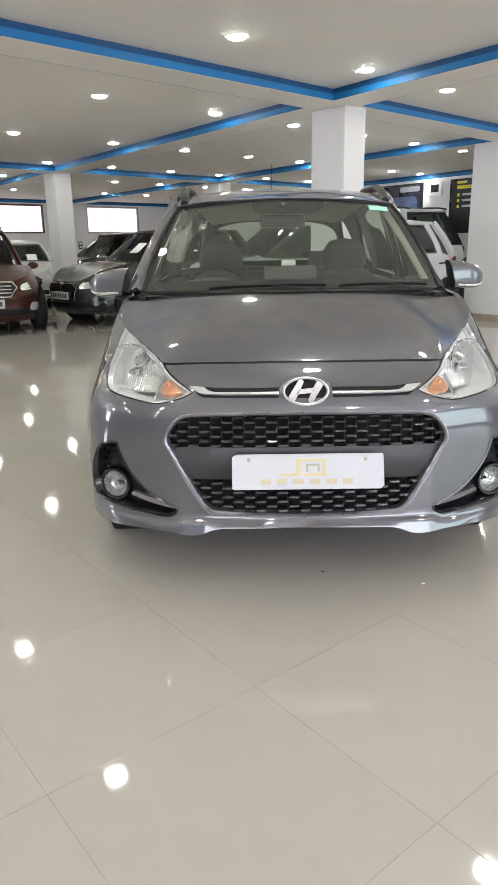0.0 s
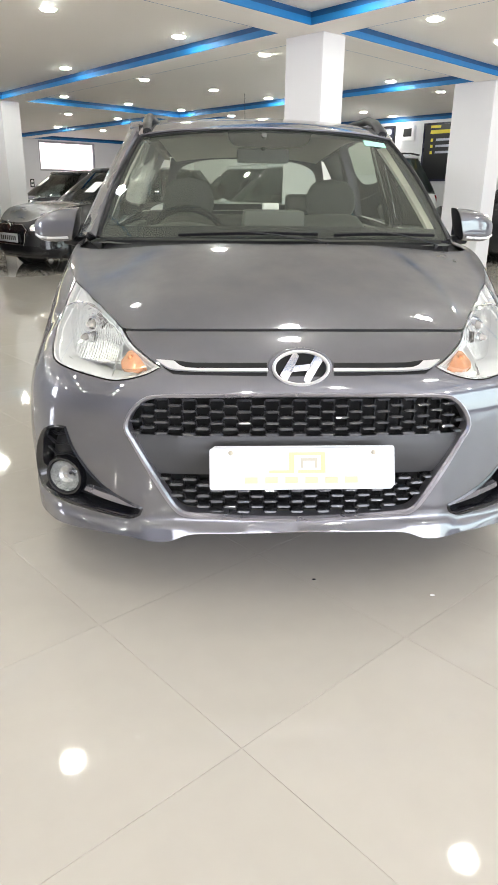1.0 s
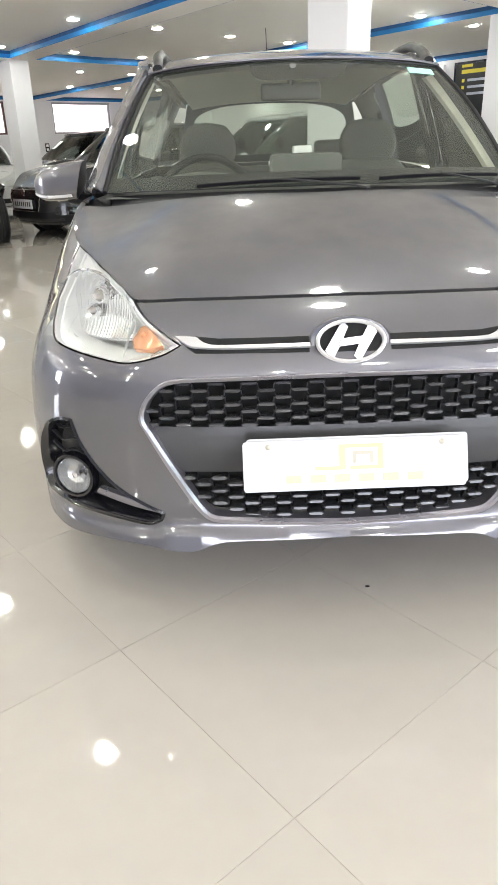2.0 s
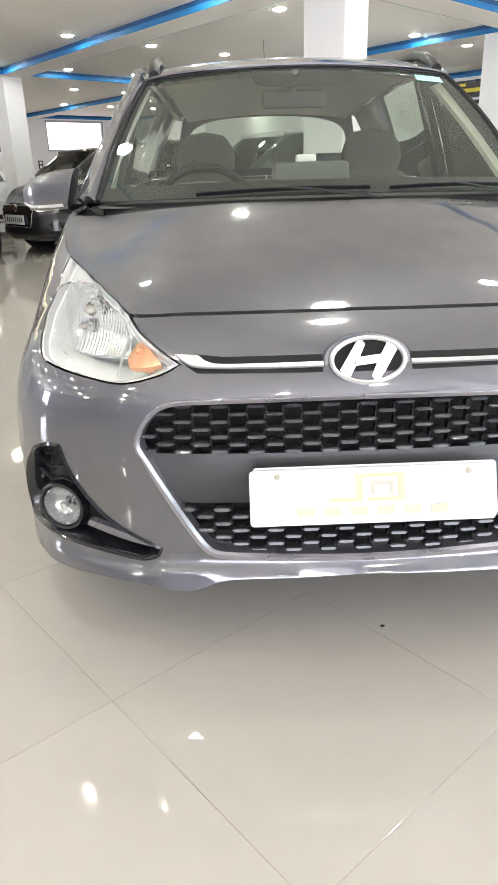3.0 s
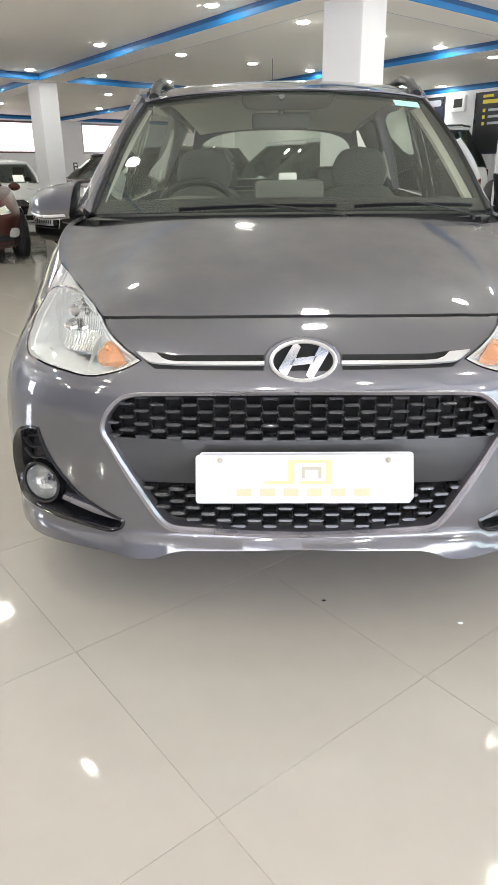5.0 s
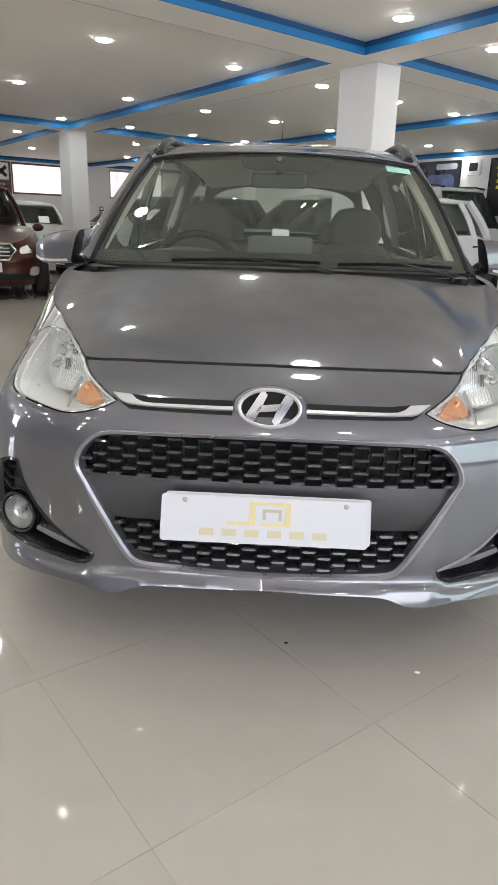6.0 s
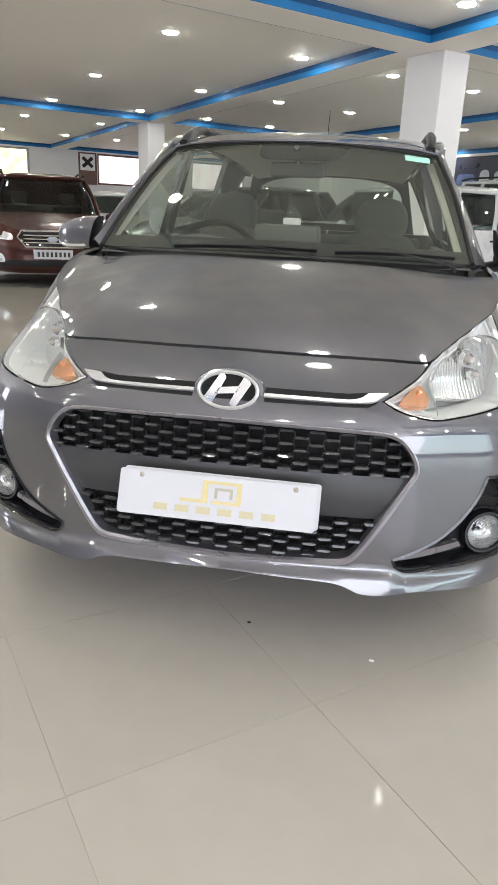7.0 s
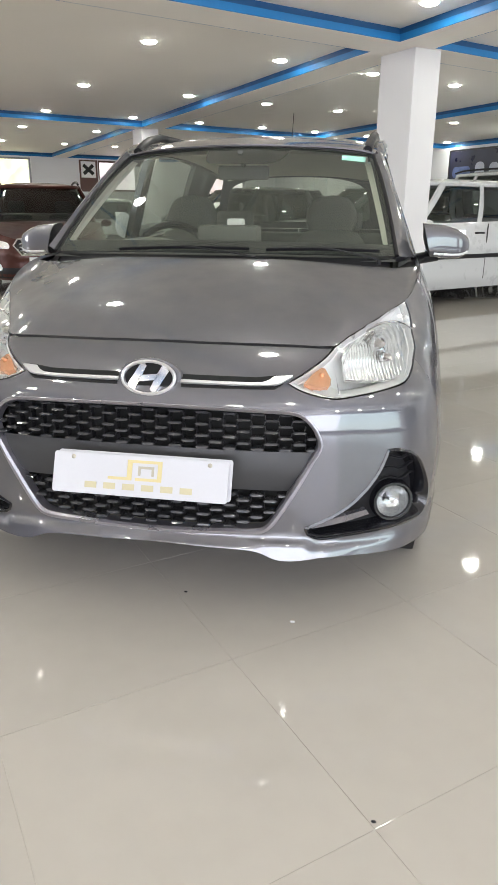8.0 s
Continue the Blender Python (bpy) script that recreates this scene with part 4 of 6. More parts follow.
def build_headlight(car, s, loop):
    """A clear lens over a deep housing: an upright fluted bowl with two bulbs, a pale shelf in front of it, and the amber indicator by the tip."""
    lamp = part("headlight", skin(loop, [], lambda u, z: out(u, z, 0.003), 0.02, 0.0), M_LENS, car, "clear headlight lens over chrome reflectors")
    lamp.visible_shadow = False
    cu = sum(abs(p[0]) for p in loop) / len(loop)
    cz = sum(p[1] for p in loop) / len(loop)
    along, back = Vector((0.754 * s, 0.656, 0)), Vector((-0.656 * s, 0.754, 0))
    foot = Vector((s * 0.47, 0.37, 0))

    def on_wall(h, z, d=0.0):
        """A point of the housing's upright rear wall, d behind it."""
        return foot + along * h + back * d + Vector((0, 0, z))

    def shrink(k):
        return [(s * cu + (u - s * cu) * k, cz + (z - cz) * k) for u, z in loop]
    bm = bmesh.new()
    rings = []
    n = len(loop)
    rim = bmesh.new()
    lips = [[rim.verts.new(out(u, z, d)) for u, z in shrink(k)] for k, d in ((1.0, -0.001), (0.972, -0.003), (0.955, -0.007), (0.945, -0.016))]
    for r0, r1 in zip(lips, lips[1:]):
        for i in range(n):
            rim.faces.new((r0[i], r0[(i + 1) % n], r1[(i + 1) % n], r1[i]))
    part("bezel", rim, M_BEZEL, lamp, "silver lamp bezel")
    for k, d in ((0.95, -0.015), (0.93, -0.02)):
        rings.append([bm.verts.new(out(u, z, d)) for u, z in shrink(k)])
    deep = []
    for v in rings[-1]:
        p = v.co
        y = max(0.37 + (abs(p.x) - 0.47) * 0.87 + 0.05, p.y + 0.015)
        deep.append(bm.verts.new((p.x, y, p.z - 0.05 * min(1, max(0, (0.735 - p.z) / 0.05)) * min(1, max(0, (abs(p.x) - 0.42) / 0.08)))))
    rings.append(deep)
    for r0, r1 in zip(rings, rings[1:]):
        for i in range(n):
            bm.faces.new((r0[i], r0[(i + 1) % n], r1[(i + 1) % n], r1[i]))
    mid = bm.verts.new(sum((v.co for v in deep), Vector()) / n)
    for i in range(n):
        bm.faces.new((deep[i], deep[(i + 1) % n], mid))
    part("housing", bm, M_HOUSING, lamp, "pale silver lamp housing")

    bowl = smooth_loop([(0.066, 0.642), (0.058, 0.70), (0.088, 0.757), (0.165, 0.80), (0.25, 0.808), (0.318, 0.782), (0.372, 0.72), (0.395, 0.632), (0.25, 0.624), (0.16, 0.630)], 0.008, sharp=(0, 7))
    c0, c1 = 0.208, 0.722

    def dish(h, z):
        q = min(1.0, ((h - c0) / 0.18) ** 2 + ((z - c1) / 0.1) ** 2)
        r = math.hypot(h - c0, z - c1)
        if z < c1 + 0.012:
            f = abs(math.sin(math.pi * h / 0.0125)) * 0.0042
        else:
            f = abs(math.sin(4.5 * math.atan2(z - c1, h - c0))) * 0.004 * min(1, r / 0.03) + 0.0015 * math.sin(r * 420)
        return on_wall(h, z, 0.04 * (1 - q) - f)
    part("reflector", skin(bowl[::s], [], dish, 0.0042, 0.0), M_REFLECT, lamp, "fluted chrome reflector", sharp=50)
    part("reflector_rim", tube([on_wall(h, z, -0.003) for h, z in bowl], 0.004, 8, True, Vector((0, 1, 0))), M_CHROME, lamp)
    turn = (-back).to_track_quat("Z", "Y").to_matrix().to_4x4()
    for h, z, r in ((0.198, 0.745, 0.012), (0.233, 0.700, 0.009)):
        at = Matrix.Translation(on_wall(h, z, 0.012)) @ turn
        bulb = part("bulb", lathe([(0.0, 0.03), (r * 0.7, 0.027), (r, 0.018), (r, 0.0), (r * 1.4, -0.005)], 20, at), M_BULB, lamp)
        part("bulb_ring", lathe([(r * 1.5, 0.0), (r * 1.55, 0.012), (r * 1.9, 0.013), (r * 2.1, -0.004)], 24, at), M_CHROME, bulb)
    # shelf line and the divider beside the indicator
    part("divider", grid(lambda i, j: out(s * (0.536 + 0.016 * i), 0.668 + 0.072 * j + 0.006 * i, -0.008 - 0.03 * i), 2, 8), M_BEZEL, lamp)

    amber = [(0.434, 0.694), (0.460, 0.714), (0.490, 0.734), (0.508, 0.730), (0.520, 0.704), (0.510, 0.686), (0.474, 0.686)]
    al = smooth_loop([(s * u, z) for u, z in amber][::s], 0.006, sharp=range(7))
    part("indicator", skin(al, [], lambda u, z: out(u, z, -0.009 - 0.10 * max(0, z - 0.69) + 0.0012 * abs(math.sin(u * 520))), 0.005, 0.02), M_AMBER, lamp, "amber turn signal reflector")
    p = out(s * 0.494, 0.716, -0.009)
    part("signal_bulb", lathe([(0.0, 0.012), (0.005, 0.010), (0.0075, 0.002), (0.0085, -0.004)], 16, Matrix.Translation(p) @ (body_n(s * 0.492, 0.718) + Vector((0, -0.4, 0))).to_track_quat("Z", "Y").to_matrix().to_4x4()), M_AMBER, lamp)


def build_fog(car, s, loop):
    fog = part("fog_recess", skin(smooth_loop([(s * 0.65 + (u - s * 0.65) * 1.03, 0.37 + (z - 0.37) * 1.03) for u, z in loop], 0.02), [], lambda u, z: out(u, z, -0.05), 0.03, 0), M_BLACK, car, "black moulded fog lamp recess")
    # the black lip round the opening
    bm = bmesh.new()
    rings = []
    n = len(loop)
    c = Vector((s * 0.66, 0.37))
    for i in range(n):
        p, a, b = Vector(loop[i]), Vector(loop[i - 1]), Vector(loop[(i + 1) % n])
        t = (b - a).normalized()
        nr = Vector((t.y, -t.x))
        if (p + nr * 0.01 - c).length < (p - c).length:
            nr = -nr
        q = [(p + nr * 0.001, 0.001), (p - nr * 0.006, 0.004), (p - nr * 0.011, -0.004), (p - nr * 0.015, -0.05)]
        rings.append([bm.verts.new(out(v.x, v.y, d)) for v, d in q])
    for i in range(n):
        for j in range(3):
            bm.faces.new((rings[i][j], rings[i][j + 1], rings[(i + 1) % n][j + 1], rings[(i + 1) % n][j]))
    bmesh.ops.recalc_face_normals(bm, faces=bm.faces[:])
    part("lip", bm, M_GLOSSBLACK, fog)
    u0, z0 = 0.72, 0.338
    nrm = (body_n(s * u0, z0) + Vector((0, -0.9, 0.1))).normalized()
    mm = Matrix.Translation(out(s * u0, z0, -0.024)) @ nrm.to_track_quat("Z", "Y").to_matrix().to_4x4()
    part("lamp_ring", lathe([(0.048, 0.0), (0.052, 0.010), (0.058, 0.010), (0.063, 0.002), (0.065, -0.03)], 40, mm), M_GLOSSBLACK, fog)
    part("lamp_reflector", lathe([(0.0, -0.026), (0.02, -0.023), (0.038, -0.008), (0.048, 0.006)], 40, mm), M_FOGREF, fog, "round grey fog lamp reflector")
    ln = part("lamp_glass", lathe([(0.0, 0.019), (0.02, 0.017), (0.038, 0.012), (0.048, 0.006)], 40, mm), M_LENS, fog)
    ln.visible_shadow = False
    part("lamp_bulb", lathe([(0.0, 0.004), (0.008, 0.002), (0.01, -0.02)], 16, mm), M_CHROME, fog)
    strip = [(0.453, 0.290), (0.532, 0.313), (0.624, 0.331), (0.637, 0.314), (0.546, 0.294), (0.468, 0.281)]
    part("light_strip", skin(smooth_loop([(s * u, z) for u, z in strip][::s], 0.012, sharp=(0, 2, 3, 5)), [], lambda u, z: out(u, z, -0.010 + 0.25 * (z - 0.305 - 0.2 * (abs(u) - 0.545))), 0.01, 0.014), M_SATIN, fog, "silver running light strip")
    for z in (0.412, 0.444, 0.476):
        pts = [out(s * (0.665 + 0.125 * k / 8), z + 0.006 * math.sin(k), -0.022) for k in range(9)]
        part("slat", tube(pts, 0.006, 8, False, Vector((0, 0, 1)), 0.5), M_BLACK, fog)


def ws(s, t):
    """The windscreen's sheet: s across from -1 to 1, t from the bottom to the roof."""
    x = s * (0.665 - 0.108 * t - 0.01 * t * t)
    yb, yt = 0.875 + 0.14 * s * s, 1.575 + 0.05 * s * s
    zb, zt = 0.985 - 0.012 * s * s, 1.392 - 0.034 * s * s
    y = yb + (yt - yb) * t
    z = zb + (zt - zb) * t + 0.028 * math.sin(math.pi * t)
    return Vector((x, y, z))


ROOF_Z = curve([(1.57, 1.395), (1.7, 1.424), (1.9, 1.455), (2.15, 1.475), (2.5, 1.478), (2.9, 1.462), (3.3, 1.425), (3.5, 1.395)])
ROOF_W = curve([(1.57, 0.552), (1.9, 0.572), (2.4, 0.58), (3.0, 0.57), (3.5, 0.53)])


def build_cabin(car, hood):
    glass_ob = part("windscreen", grid(lambda i, j: ws(-1 + 2 * i, j), 32, 16), M_WINDSCREEN, car, "greenish tinted windscreen")
    glass_ob.visible_shadow = False
    # black printed border
    bm = bmesh.new()
    outer, inner = [], []
    for k in range(160):
        q = k / 160 * 4
        e, f = int(q), q - int(q)
        a, b = [(-1 + 2 * f, 0), (1, f), (1 - 2 * f, 1), (-1, 1 - f)][e]
        outer.append((a, b))
        ai = max(-0.96, min(0.96, a))
        inner.append((ai, max(0.085, min(0.975, b))))
    low = Vector((0, 0.006, -0.004))
    vo = [bm.verts.new(ws(*p) + low) for p in outer]
    vi = [bm.verts.new(ws(*p) + low) for p in inner]
    for i in range(160):
        j = (i + 1) % 160
        bm.faces.new((vo[i], vo[j], vi[j], vi[i]))
    bmesh.ops.dissolve_degenerate(bm, dist=1e-5, edges=bm.edges[:])
    part("border", bm, M_BLACK, glass_ob, "black border print")
    shade = smooth_loop([(-0.31, 0.985), (-0.28, 0.83), (-0.2, 0.775), (0.2, 0.775), (0.29, 0.83), (0.36, 0.985)], 0.04, sharp=(0, 5))
    part("mirror_shade", skin(shade, [], lambda a, b: ws(a, b) + Vector((0, 0.007, -0.005)), 0.05, 0.0), M_VOID, glass_ob, "dark printed patch behind the mirror")
    # roof
    def roof(i, j):
        y = 1.563 + 0.05 * (2 * i - 1) ** 2 * (1 - j) + (3.5 - 1.563) * j
        w = ROOF_W(y)
        q = 2 * i - 1
        return Vector((q * w, y, ROOF_Z(y) - 0.034 * q * q - 0.012 * q ** 8))
    part("roof", thicken(grid(roof, 36, 30), -0.006), M_PAINT, car)
    edge = [ws(-1.0, j / 12) for j in range(12)] + [ws(-1 + 2 * i / 24, 1.0) for i in range(25)] + [ws(1.0, 1 - j / 12) for j in range(1, 13)]
    part("windscreen_seal", tube([p + Vector((0, -0.002, 0.002)) for p in edge], 0.008, 8, False, Vector((0, -0.5, 0.86)), 0.7), M_BLACK, car, "black rubber windscreen seal")
    part("headliner", grid(lambda i, j: roof(0.04 + 0.92 * i, 0.05 + 0.94 * j) - Vector((0, 0, 0.045)), 12, 12), M_BEIGE, car)
    BELT = lambda y: TOP(u_at_y(y))

    def belt(y, s, inn=0.0):
        u = u_at_y(y)
        p = body(u, TOP(u))
        return Vector((s * (p.x - inn), p.y, p.z))

    def eave(y, s):
        return Vector((s * (ROOF_W(max(1.6, y)) + 0.012), y, ROOF_Z(max(1.6, y)) - 0.05))
    for s in (1, -1):
        # A pillar, roof side, B and C pillars
        def pillar(b0, b1, t0, t1, bulge=0.012):
            def f(i, j):
                lo, hi = b0 + (b1 - b0) * i, t0 + (t1 - t0) * i
                p = lo + (hi - lo) * j
                return p + Vector((s * bulge * math.sin(math.pi * i), -bulge * math.sin(math.pi * i) * 0.3, 0.012 * math.sin(math.pi * j)))
            return thicken(grid(f, 6, 12), 0.03 * s)
        wsb, wst = ws(s, 0.0), ws(s, 1.0)
        part("a_pillar", pillar(wsb + Vector((s * 0.004, 0, 0)), belt(1.24, s), wst + Vector((s * 0.004, 0, 0)), eave(1.78, s)), M_PAINT, car)
        part("b_pillar", pillar(belt(2.06, s, 0.01), belt(2.2, s, 0.01), eave(2.06, s), eave(2.16, s), 0.004), M_GLOSSBLACK, car)
        part("c_pillar", pillar(belt(3.05, s), belt(3.5, s), eave(2.95, s), eave(3.42, s)), M_PAINT, car)
        rail = [eave(1.70 + (3.44 - 1.70) * k / 24, s) + Vector((-s * 0.012, 0, -0.028)) * max(0, 1 - k / 4) ** 2 for k in range(25)]
        part("roof_side", sweep(rail, [(-0.035, -0.02), (-0.04, 0.03), (0.0, 0.034), (0.02, 0.012), (0.022, -0.03)], False), M_PAINT, car)
        for y0, y1, e0, e1 in ((1.27, 2.055, 1.72, 2.055), (2.205, 3.04, 2.165, 2.95)):
            bm = grid(lambda i, j: (belt(y0 + (y1 - y0) * i, s, 0.012) * (1 - j) + (eave(e0 + (e1 - e0) * i, s) - Vector((s * 0.008, 0, 0))) * j) + Vector((s * 0.012 * math.sin(math.pi * j), 0, 0)), 16, 8)
            g = part("side_window", bm, M_SIDEGLASS, car)
            g.visible_shadow = False
        # scuttle corner between bonnet, wing and pillar
        part("scuttle_corner", skin([(0.0, 0.0), (0.25, 0), (0.5, 0), (0.75, 0), (1, 0), (1, 0.5), (1, 1), (0.5, 1), (0, 1), (0, 0.5)], [],
             lambda i, j: (Vector((s * 0.655, 0.955, 0.905)) * (1 - i) + Vector((s * 0.735, 0.955, 0.895)) * i) * (1 - j) + (Vector((s * 0.668, 1.02, 0.93)) * (1 - i) + belt(1.24, s) * i) * j, 0.3, 0.01, (0, 0, -1)), M_BLACK, car)
        # interior pillar lining and door card
        part("pillar_lining", pillar(ws(s * 0.985, 0.02) + Vector((0, 0.03, -0.01)), ws(s * 0.985, 0.02) + Vector((0, 0.08, -0.01)), ws(s * 0.985, 0.98) + Vector((0, 0.03, -0.02)), ws(s * 0.985, 0.98) + Vector((0, 0.08, -0.02)), 0.0), M_BEIGE, car, "beige pillar lining")
        part("door_card", bm_box(s * 0.70 - 0.03, s * 0.70 + 0.03, 1.15, 3.1, 0.35, 0.95, 0.015), M_DASH, car)
        rp = [Vector((s * (ROOF_W(y) - 0.035), y, ROOF_Z(y) - 0.034 + h)) for y, h in ((1.64, 0.0), (1.72, 0.012), (1.86, 0.028), (2.05, 0.037), (2.5, 0.04), (3.0, 0.036), (3.2, 0.022), (3.3, 0.0))]
        part("roof_rail", tube(rp, 0.019, 10, False, Vector((1, 0, 0)), 1.1), M_BLACK, car, "black roof rail")
    # tail: rear window and hatch frame
    def rear(i, j):
        q = 2 * i - 1
        lo = Vector((q * 0.60, 3.66 - 0.1 * q * q, 1.0))
        hi = Vector((q * 0.52, 3.5 - 0.04 * q * q, 1.375 - 0.03 * q * q))
        return lo + (hi - lo) * j
    def rear_edge(a, f=1.0):
        """The rear window's outline, square below and well rounded above, shrunk by f."""
        c, s = math.cos(a), math.sin(a)
        e = 0.5 if s > 0 else 0.25
        return (0.5 + 0.45 * f * math.copysign(abs(c) ** e, c), 0.52 + 0.40 * f * math.copysign(abs(s) ** e, s))

    def rear_border(a):
        c, s = math.cos(a), math.sin(a)
        k = 0.5 / max(abs(c), abs(s))
        return 0.5 + c * k, 0.5 + s * k
    rg = part("rear_window", grid(lambda i, j: rear(*rear_edge(2 * math.pi * i, 1.001 - 0.999 * j)), 48, 5, True), M_SIDEGLASS, car)
    rg.visible_shadow = False
    part("hatch", grid(lambda i, j: rear(*(Vector(rear_border(2 * math.pi * i)).lerp(Vector(rear_edge(2 * math.pi * i)), j))), 64, 4, True), M_PAINT, car)

    # scuttle tray, grille slots and wipers
    def tray(i, j):
        x = -0.64 + 1.28 * i
        y0, y1 = COWL(abs(x)) - 0.01, ws(x / 0.665, 0.0).y + 0.015
        z0 = hood_z(x, COWL(abs(x))) - 0.028
        return Vector((x, y0 + (y1 - y0) * j, z0 + (ws(x / 0.665, 0.0).z - 0.012 - z0) * j))
    cowl = part("scuttle", grid(tray, 40, 4), M_BLACK, car, "black plastic scuttle under the wipers")
    bm = bmesh.new()
    for k in range(46):
        x = 0.04 + 0.011 * k
        c = tray((x + 0.64) / 1.28, 0.45)
        b = bm_box(-0.003, 0.003, -0.014, 0.014, 0, 0.006, 0, Matrix.Translation(c))
        me = bpy.data.meshes.new("tmp")
        b.to_mesh(me)
        b.free()
        bm.from_mesh(me)
        bpy.data.meshes.remove(me)
    part("vent_ribs", bm, M_BLACK, cowl, smooth=False)

    def on_glass(x, t, d=0.016):
        p = ws(x / (0.665 - 0.108 * t), t)
        return p + Vector((0, -0.55, 0.83)) * d

    def wiper(x_pivot, x0, x1, t0, t1):
        w = part("wiper", tube([on_glass(x0 + (x1 - x0) * k / 14, t0 + (t1 - t0) * k / 14 + 0.02 * math.sin(math.pi * k / 14) * 0.4, 0.010) for k in range(15)], 0.0036, 6, False, Vector((0, -0.55, 0.83)), 1.9), M_BLACK, car, "black wiper blade and arm")
        mid = 0.5
        xm, tm = x0 + (x1 - x0) * mid, t0 + (t1 - t0) * mid
        pv = on_glass(x_pivot, -0.035, 0.004)
        a = [pv, pv + (on_glass(xm, tm, 0.022) - pv) * 0.25 + Vector((0, -0.004, 0.004)), pv + (on_glass(xm, tm, 0.022) - pv) * 0.7 + Vector((0, -0.004, 0.003)), on_glass(xm, tm, 0.022)]
        part("arm", tube(a, 0.0045, 8, False, Vector((0, -0.55, 0.83)), 0.6), M_BLACK, w)
        part("pivot", lathe([(0.0, 0.001), (0.007, 0.0), (0.008, -0.004), (0.008, -0.015)], 16, Matrix.Translation(pv)), M_BLACK, w)
    wiper(0.17, -0.36, 0.14, 0.0, 0.012)
    wiper(0.60, 0.20, 0.60, 0.008, 0.016)

    # paper on the glass, and further down a white disc painted as a reflection
    def sticker(x0, x1, t0, t1, mtl, name, label, d=0.003):
        bm2 = grid(lambda i, j: on_glass(x0 + (x1 - x0) * i, t0 + (t1 - t0) * j, d), 6, 4)
        part(name, thicken(bm2, 0.0008), mtl, glass_ob, label)
    sticker(0.425, 0.525, 0.855, 0.93, M_MINT, "sticker", "pale mint green paper sticker")
    # white disc in place of a bright reflection seen at the side glass
    oval = lathe([(0.0, 0.001), (0.05, 0.001), (0.05, 0.0)], 32, Matrix.Translation((-0.785, 2.12, 1.045)) @ pose(0, 0, 0, 90, 0, 35) @ Matrix.Diagonal((1, 1.35, 1, 1)))
    part("reflection_disc", oval, M_WHITE, car, "round white disc standing in for a reflection in the side glass")

    # cabin: floor, dashboard, wheel, seats, mirror
    part("cabin_floor", bm_box(-0.7, 0.7, 0.9, 3.55, 0.28, 0.34, 0.01), M_SEAT, car)

    def dash(i, j):
        x = -0.66 + 1.32 * i
        prof = [(0.90, 0.955), (1.02, 0.975), (1.14, 0.985), (1.26, 0.985), (1.34, 0.95), (1.38, 0.86), (1.36, 0.70), (1.30, 0.5)]
        q = j * (len(prof) - 1)
        k = min(int(q), len(prof) - 2)
        f = q - k
        y = prof[k][0] + (prof[k + 1][0] - prof[k][0]) * f + 0.09 * (abs(x) / 0.66) ** 2
        z = prof[k][1] + (prof[k + 1][1] - prof[k][1]) * f
        z += 0.035 * math.exp(-((x + 0.36) / 0.17) ** 2) * math.exp(-((y - 1.28) / 0.12) ** 2)
        return Vector((x, y, z))
    dsh = part("dashboard", grid(dash, 40, 28), M_DASH, car, "dark grey moulded dashboard")
    part("display_hood", bm_box(-0.118, 0.124, 1.13, 1.26, 0.96, 1.072, 0.02), M_DASH, dsh)
    part("tissue_box", bm_box(-0.03, 0.036, 1.29, 1.35, 0.985, 1.095, 0.008), M_WHITE, car, "small white box on the dashboard")
    rim = [Vector((-0.355 + 0.185 * math.cos(a), 1.53 + 0.185 * math.sin(a) * 0.42, 0.895 + 0.185 * math.sin(a) * 0.907)) for a in (2 * math.pi * k / 48 for k in range(48))]
    wheel = part("steering_wheel", tube(rim, 0.0155, 10, True, Vector((0, -0.9, 0.42))), M_BLACK, car, "dark three-spoke steering wheel")
    part("hub", lathe([(0.0, 0.03), (0.06, 0.025), (0.075, 0.0), (0.05, -0.08)], 24, Matrix.Translation((-0.355, 1.53, 0.895)) @ pose(0, 0, 0, -65, 0, 0)), M_BLACK, wheel)
    for a in (0, 180, 270):
        c, d = Vector((-0.355, 1.53, 0.895)), Vector((math.cos(radians(a)), math.sin(radians(a)) * 0.42, math.sin(radians(a)) * 0.907))
        part("spoke", tube([c + d * 0.05, c + d * 0.18], 0.014, 8, False, Vector((0, -0.9, 0.42)), 0.6), M_BLACK, wheel)

    def seat(x, y):
        def shell(w0, w1, z0, z1, depth, yb, tilt, name, lab=""):
            def f(i, j):
                a = 2 * math.pi * i
                ca, sa = math.cos(a), math.sin(a)
                sg = lambda v, p: math.copysign(abs(v) ** p, v)
                q = j
                cap = math.sin(math.pi * min(max(q, 0.0), 1.0)) ** 0.28 if 0 < q < 1 else 0.0
                w = (w0 + (w1 - w0) * q) * cap
                return Vector((x + sg(ca, 0.55) * w, yb + tilt * q + sg(sa, 0.55) * depth * cap, z0 + (z1 - z0) * q))
            bm3 = grid(f, 28, 14, True)
            bmesh.ops.remove_doubles(bm3, verts=bm3.verts[:], dist=1e-5)
            bmesh.ops.recalc_face_normals(bm3, faces=bm3.faces[:])
            return part(name, bm3, M_SEAT, car, lab)
        shell(0.25, 0.20, 0.55, 1.06, 0.075, y + 0.02, 0.15, "seat_back", "dark fabric front seat back")
        shell(0.135, 0.115, 1.0, 1.20, 0.05, y + 0.17, 0.03, "headrest", "dark padded headrest")
        part("seat_base", bm_box(x - 0.25, x + 0.25, y - 0.42, y + 0.12, 0.5, 0.68, 0.06, seg=3), M_SEAT, car)
    seat(-0.355, 1.78)
    seat(0.355, 1.78)
    part("rear_bench", bm_box(-0.62, 0.62, 2.65, 3.1, 0.45, 0.66, 0.06, seg=3), M_SEAT, car)
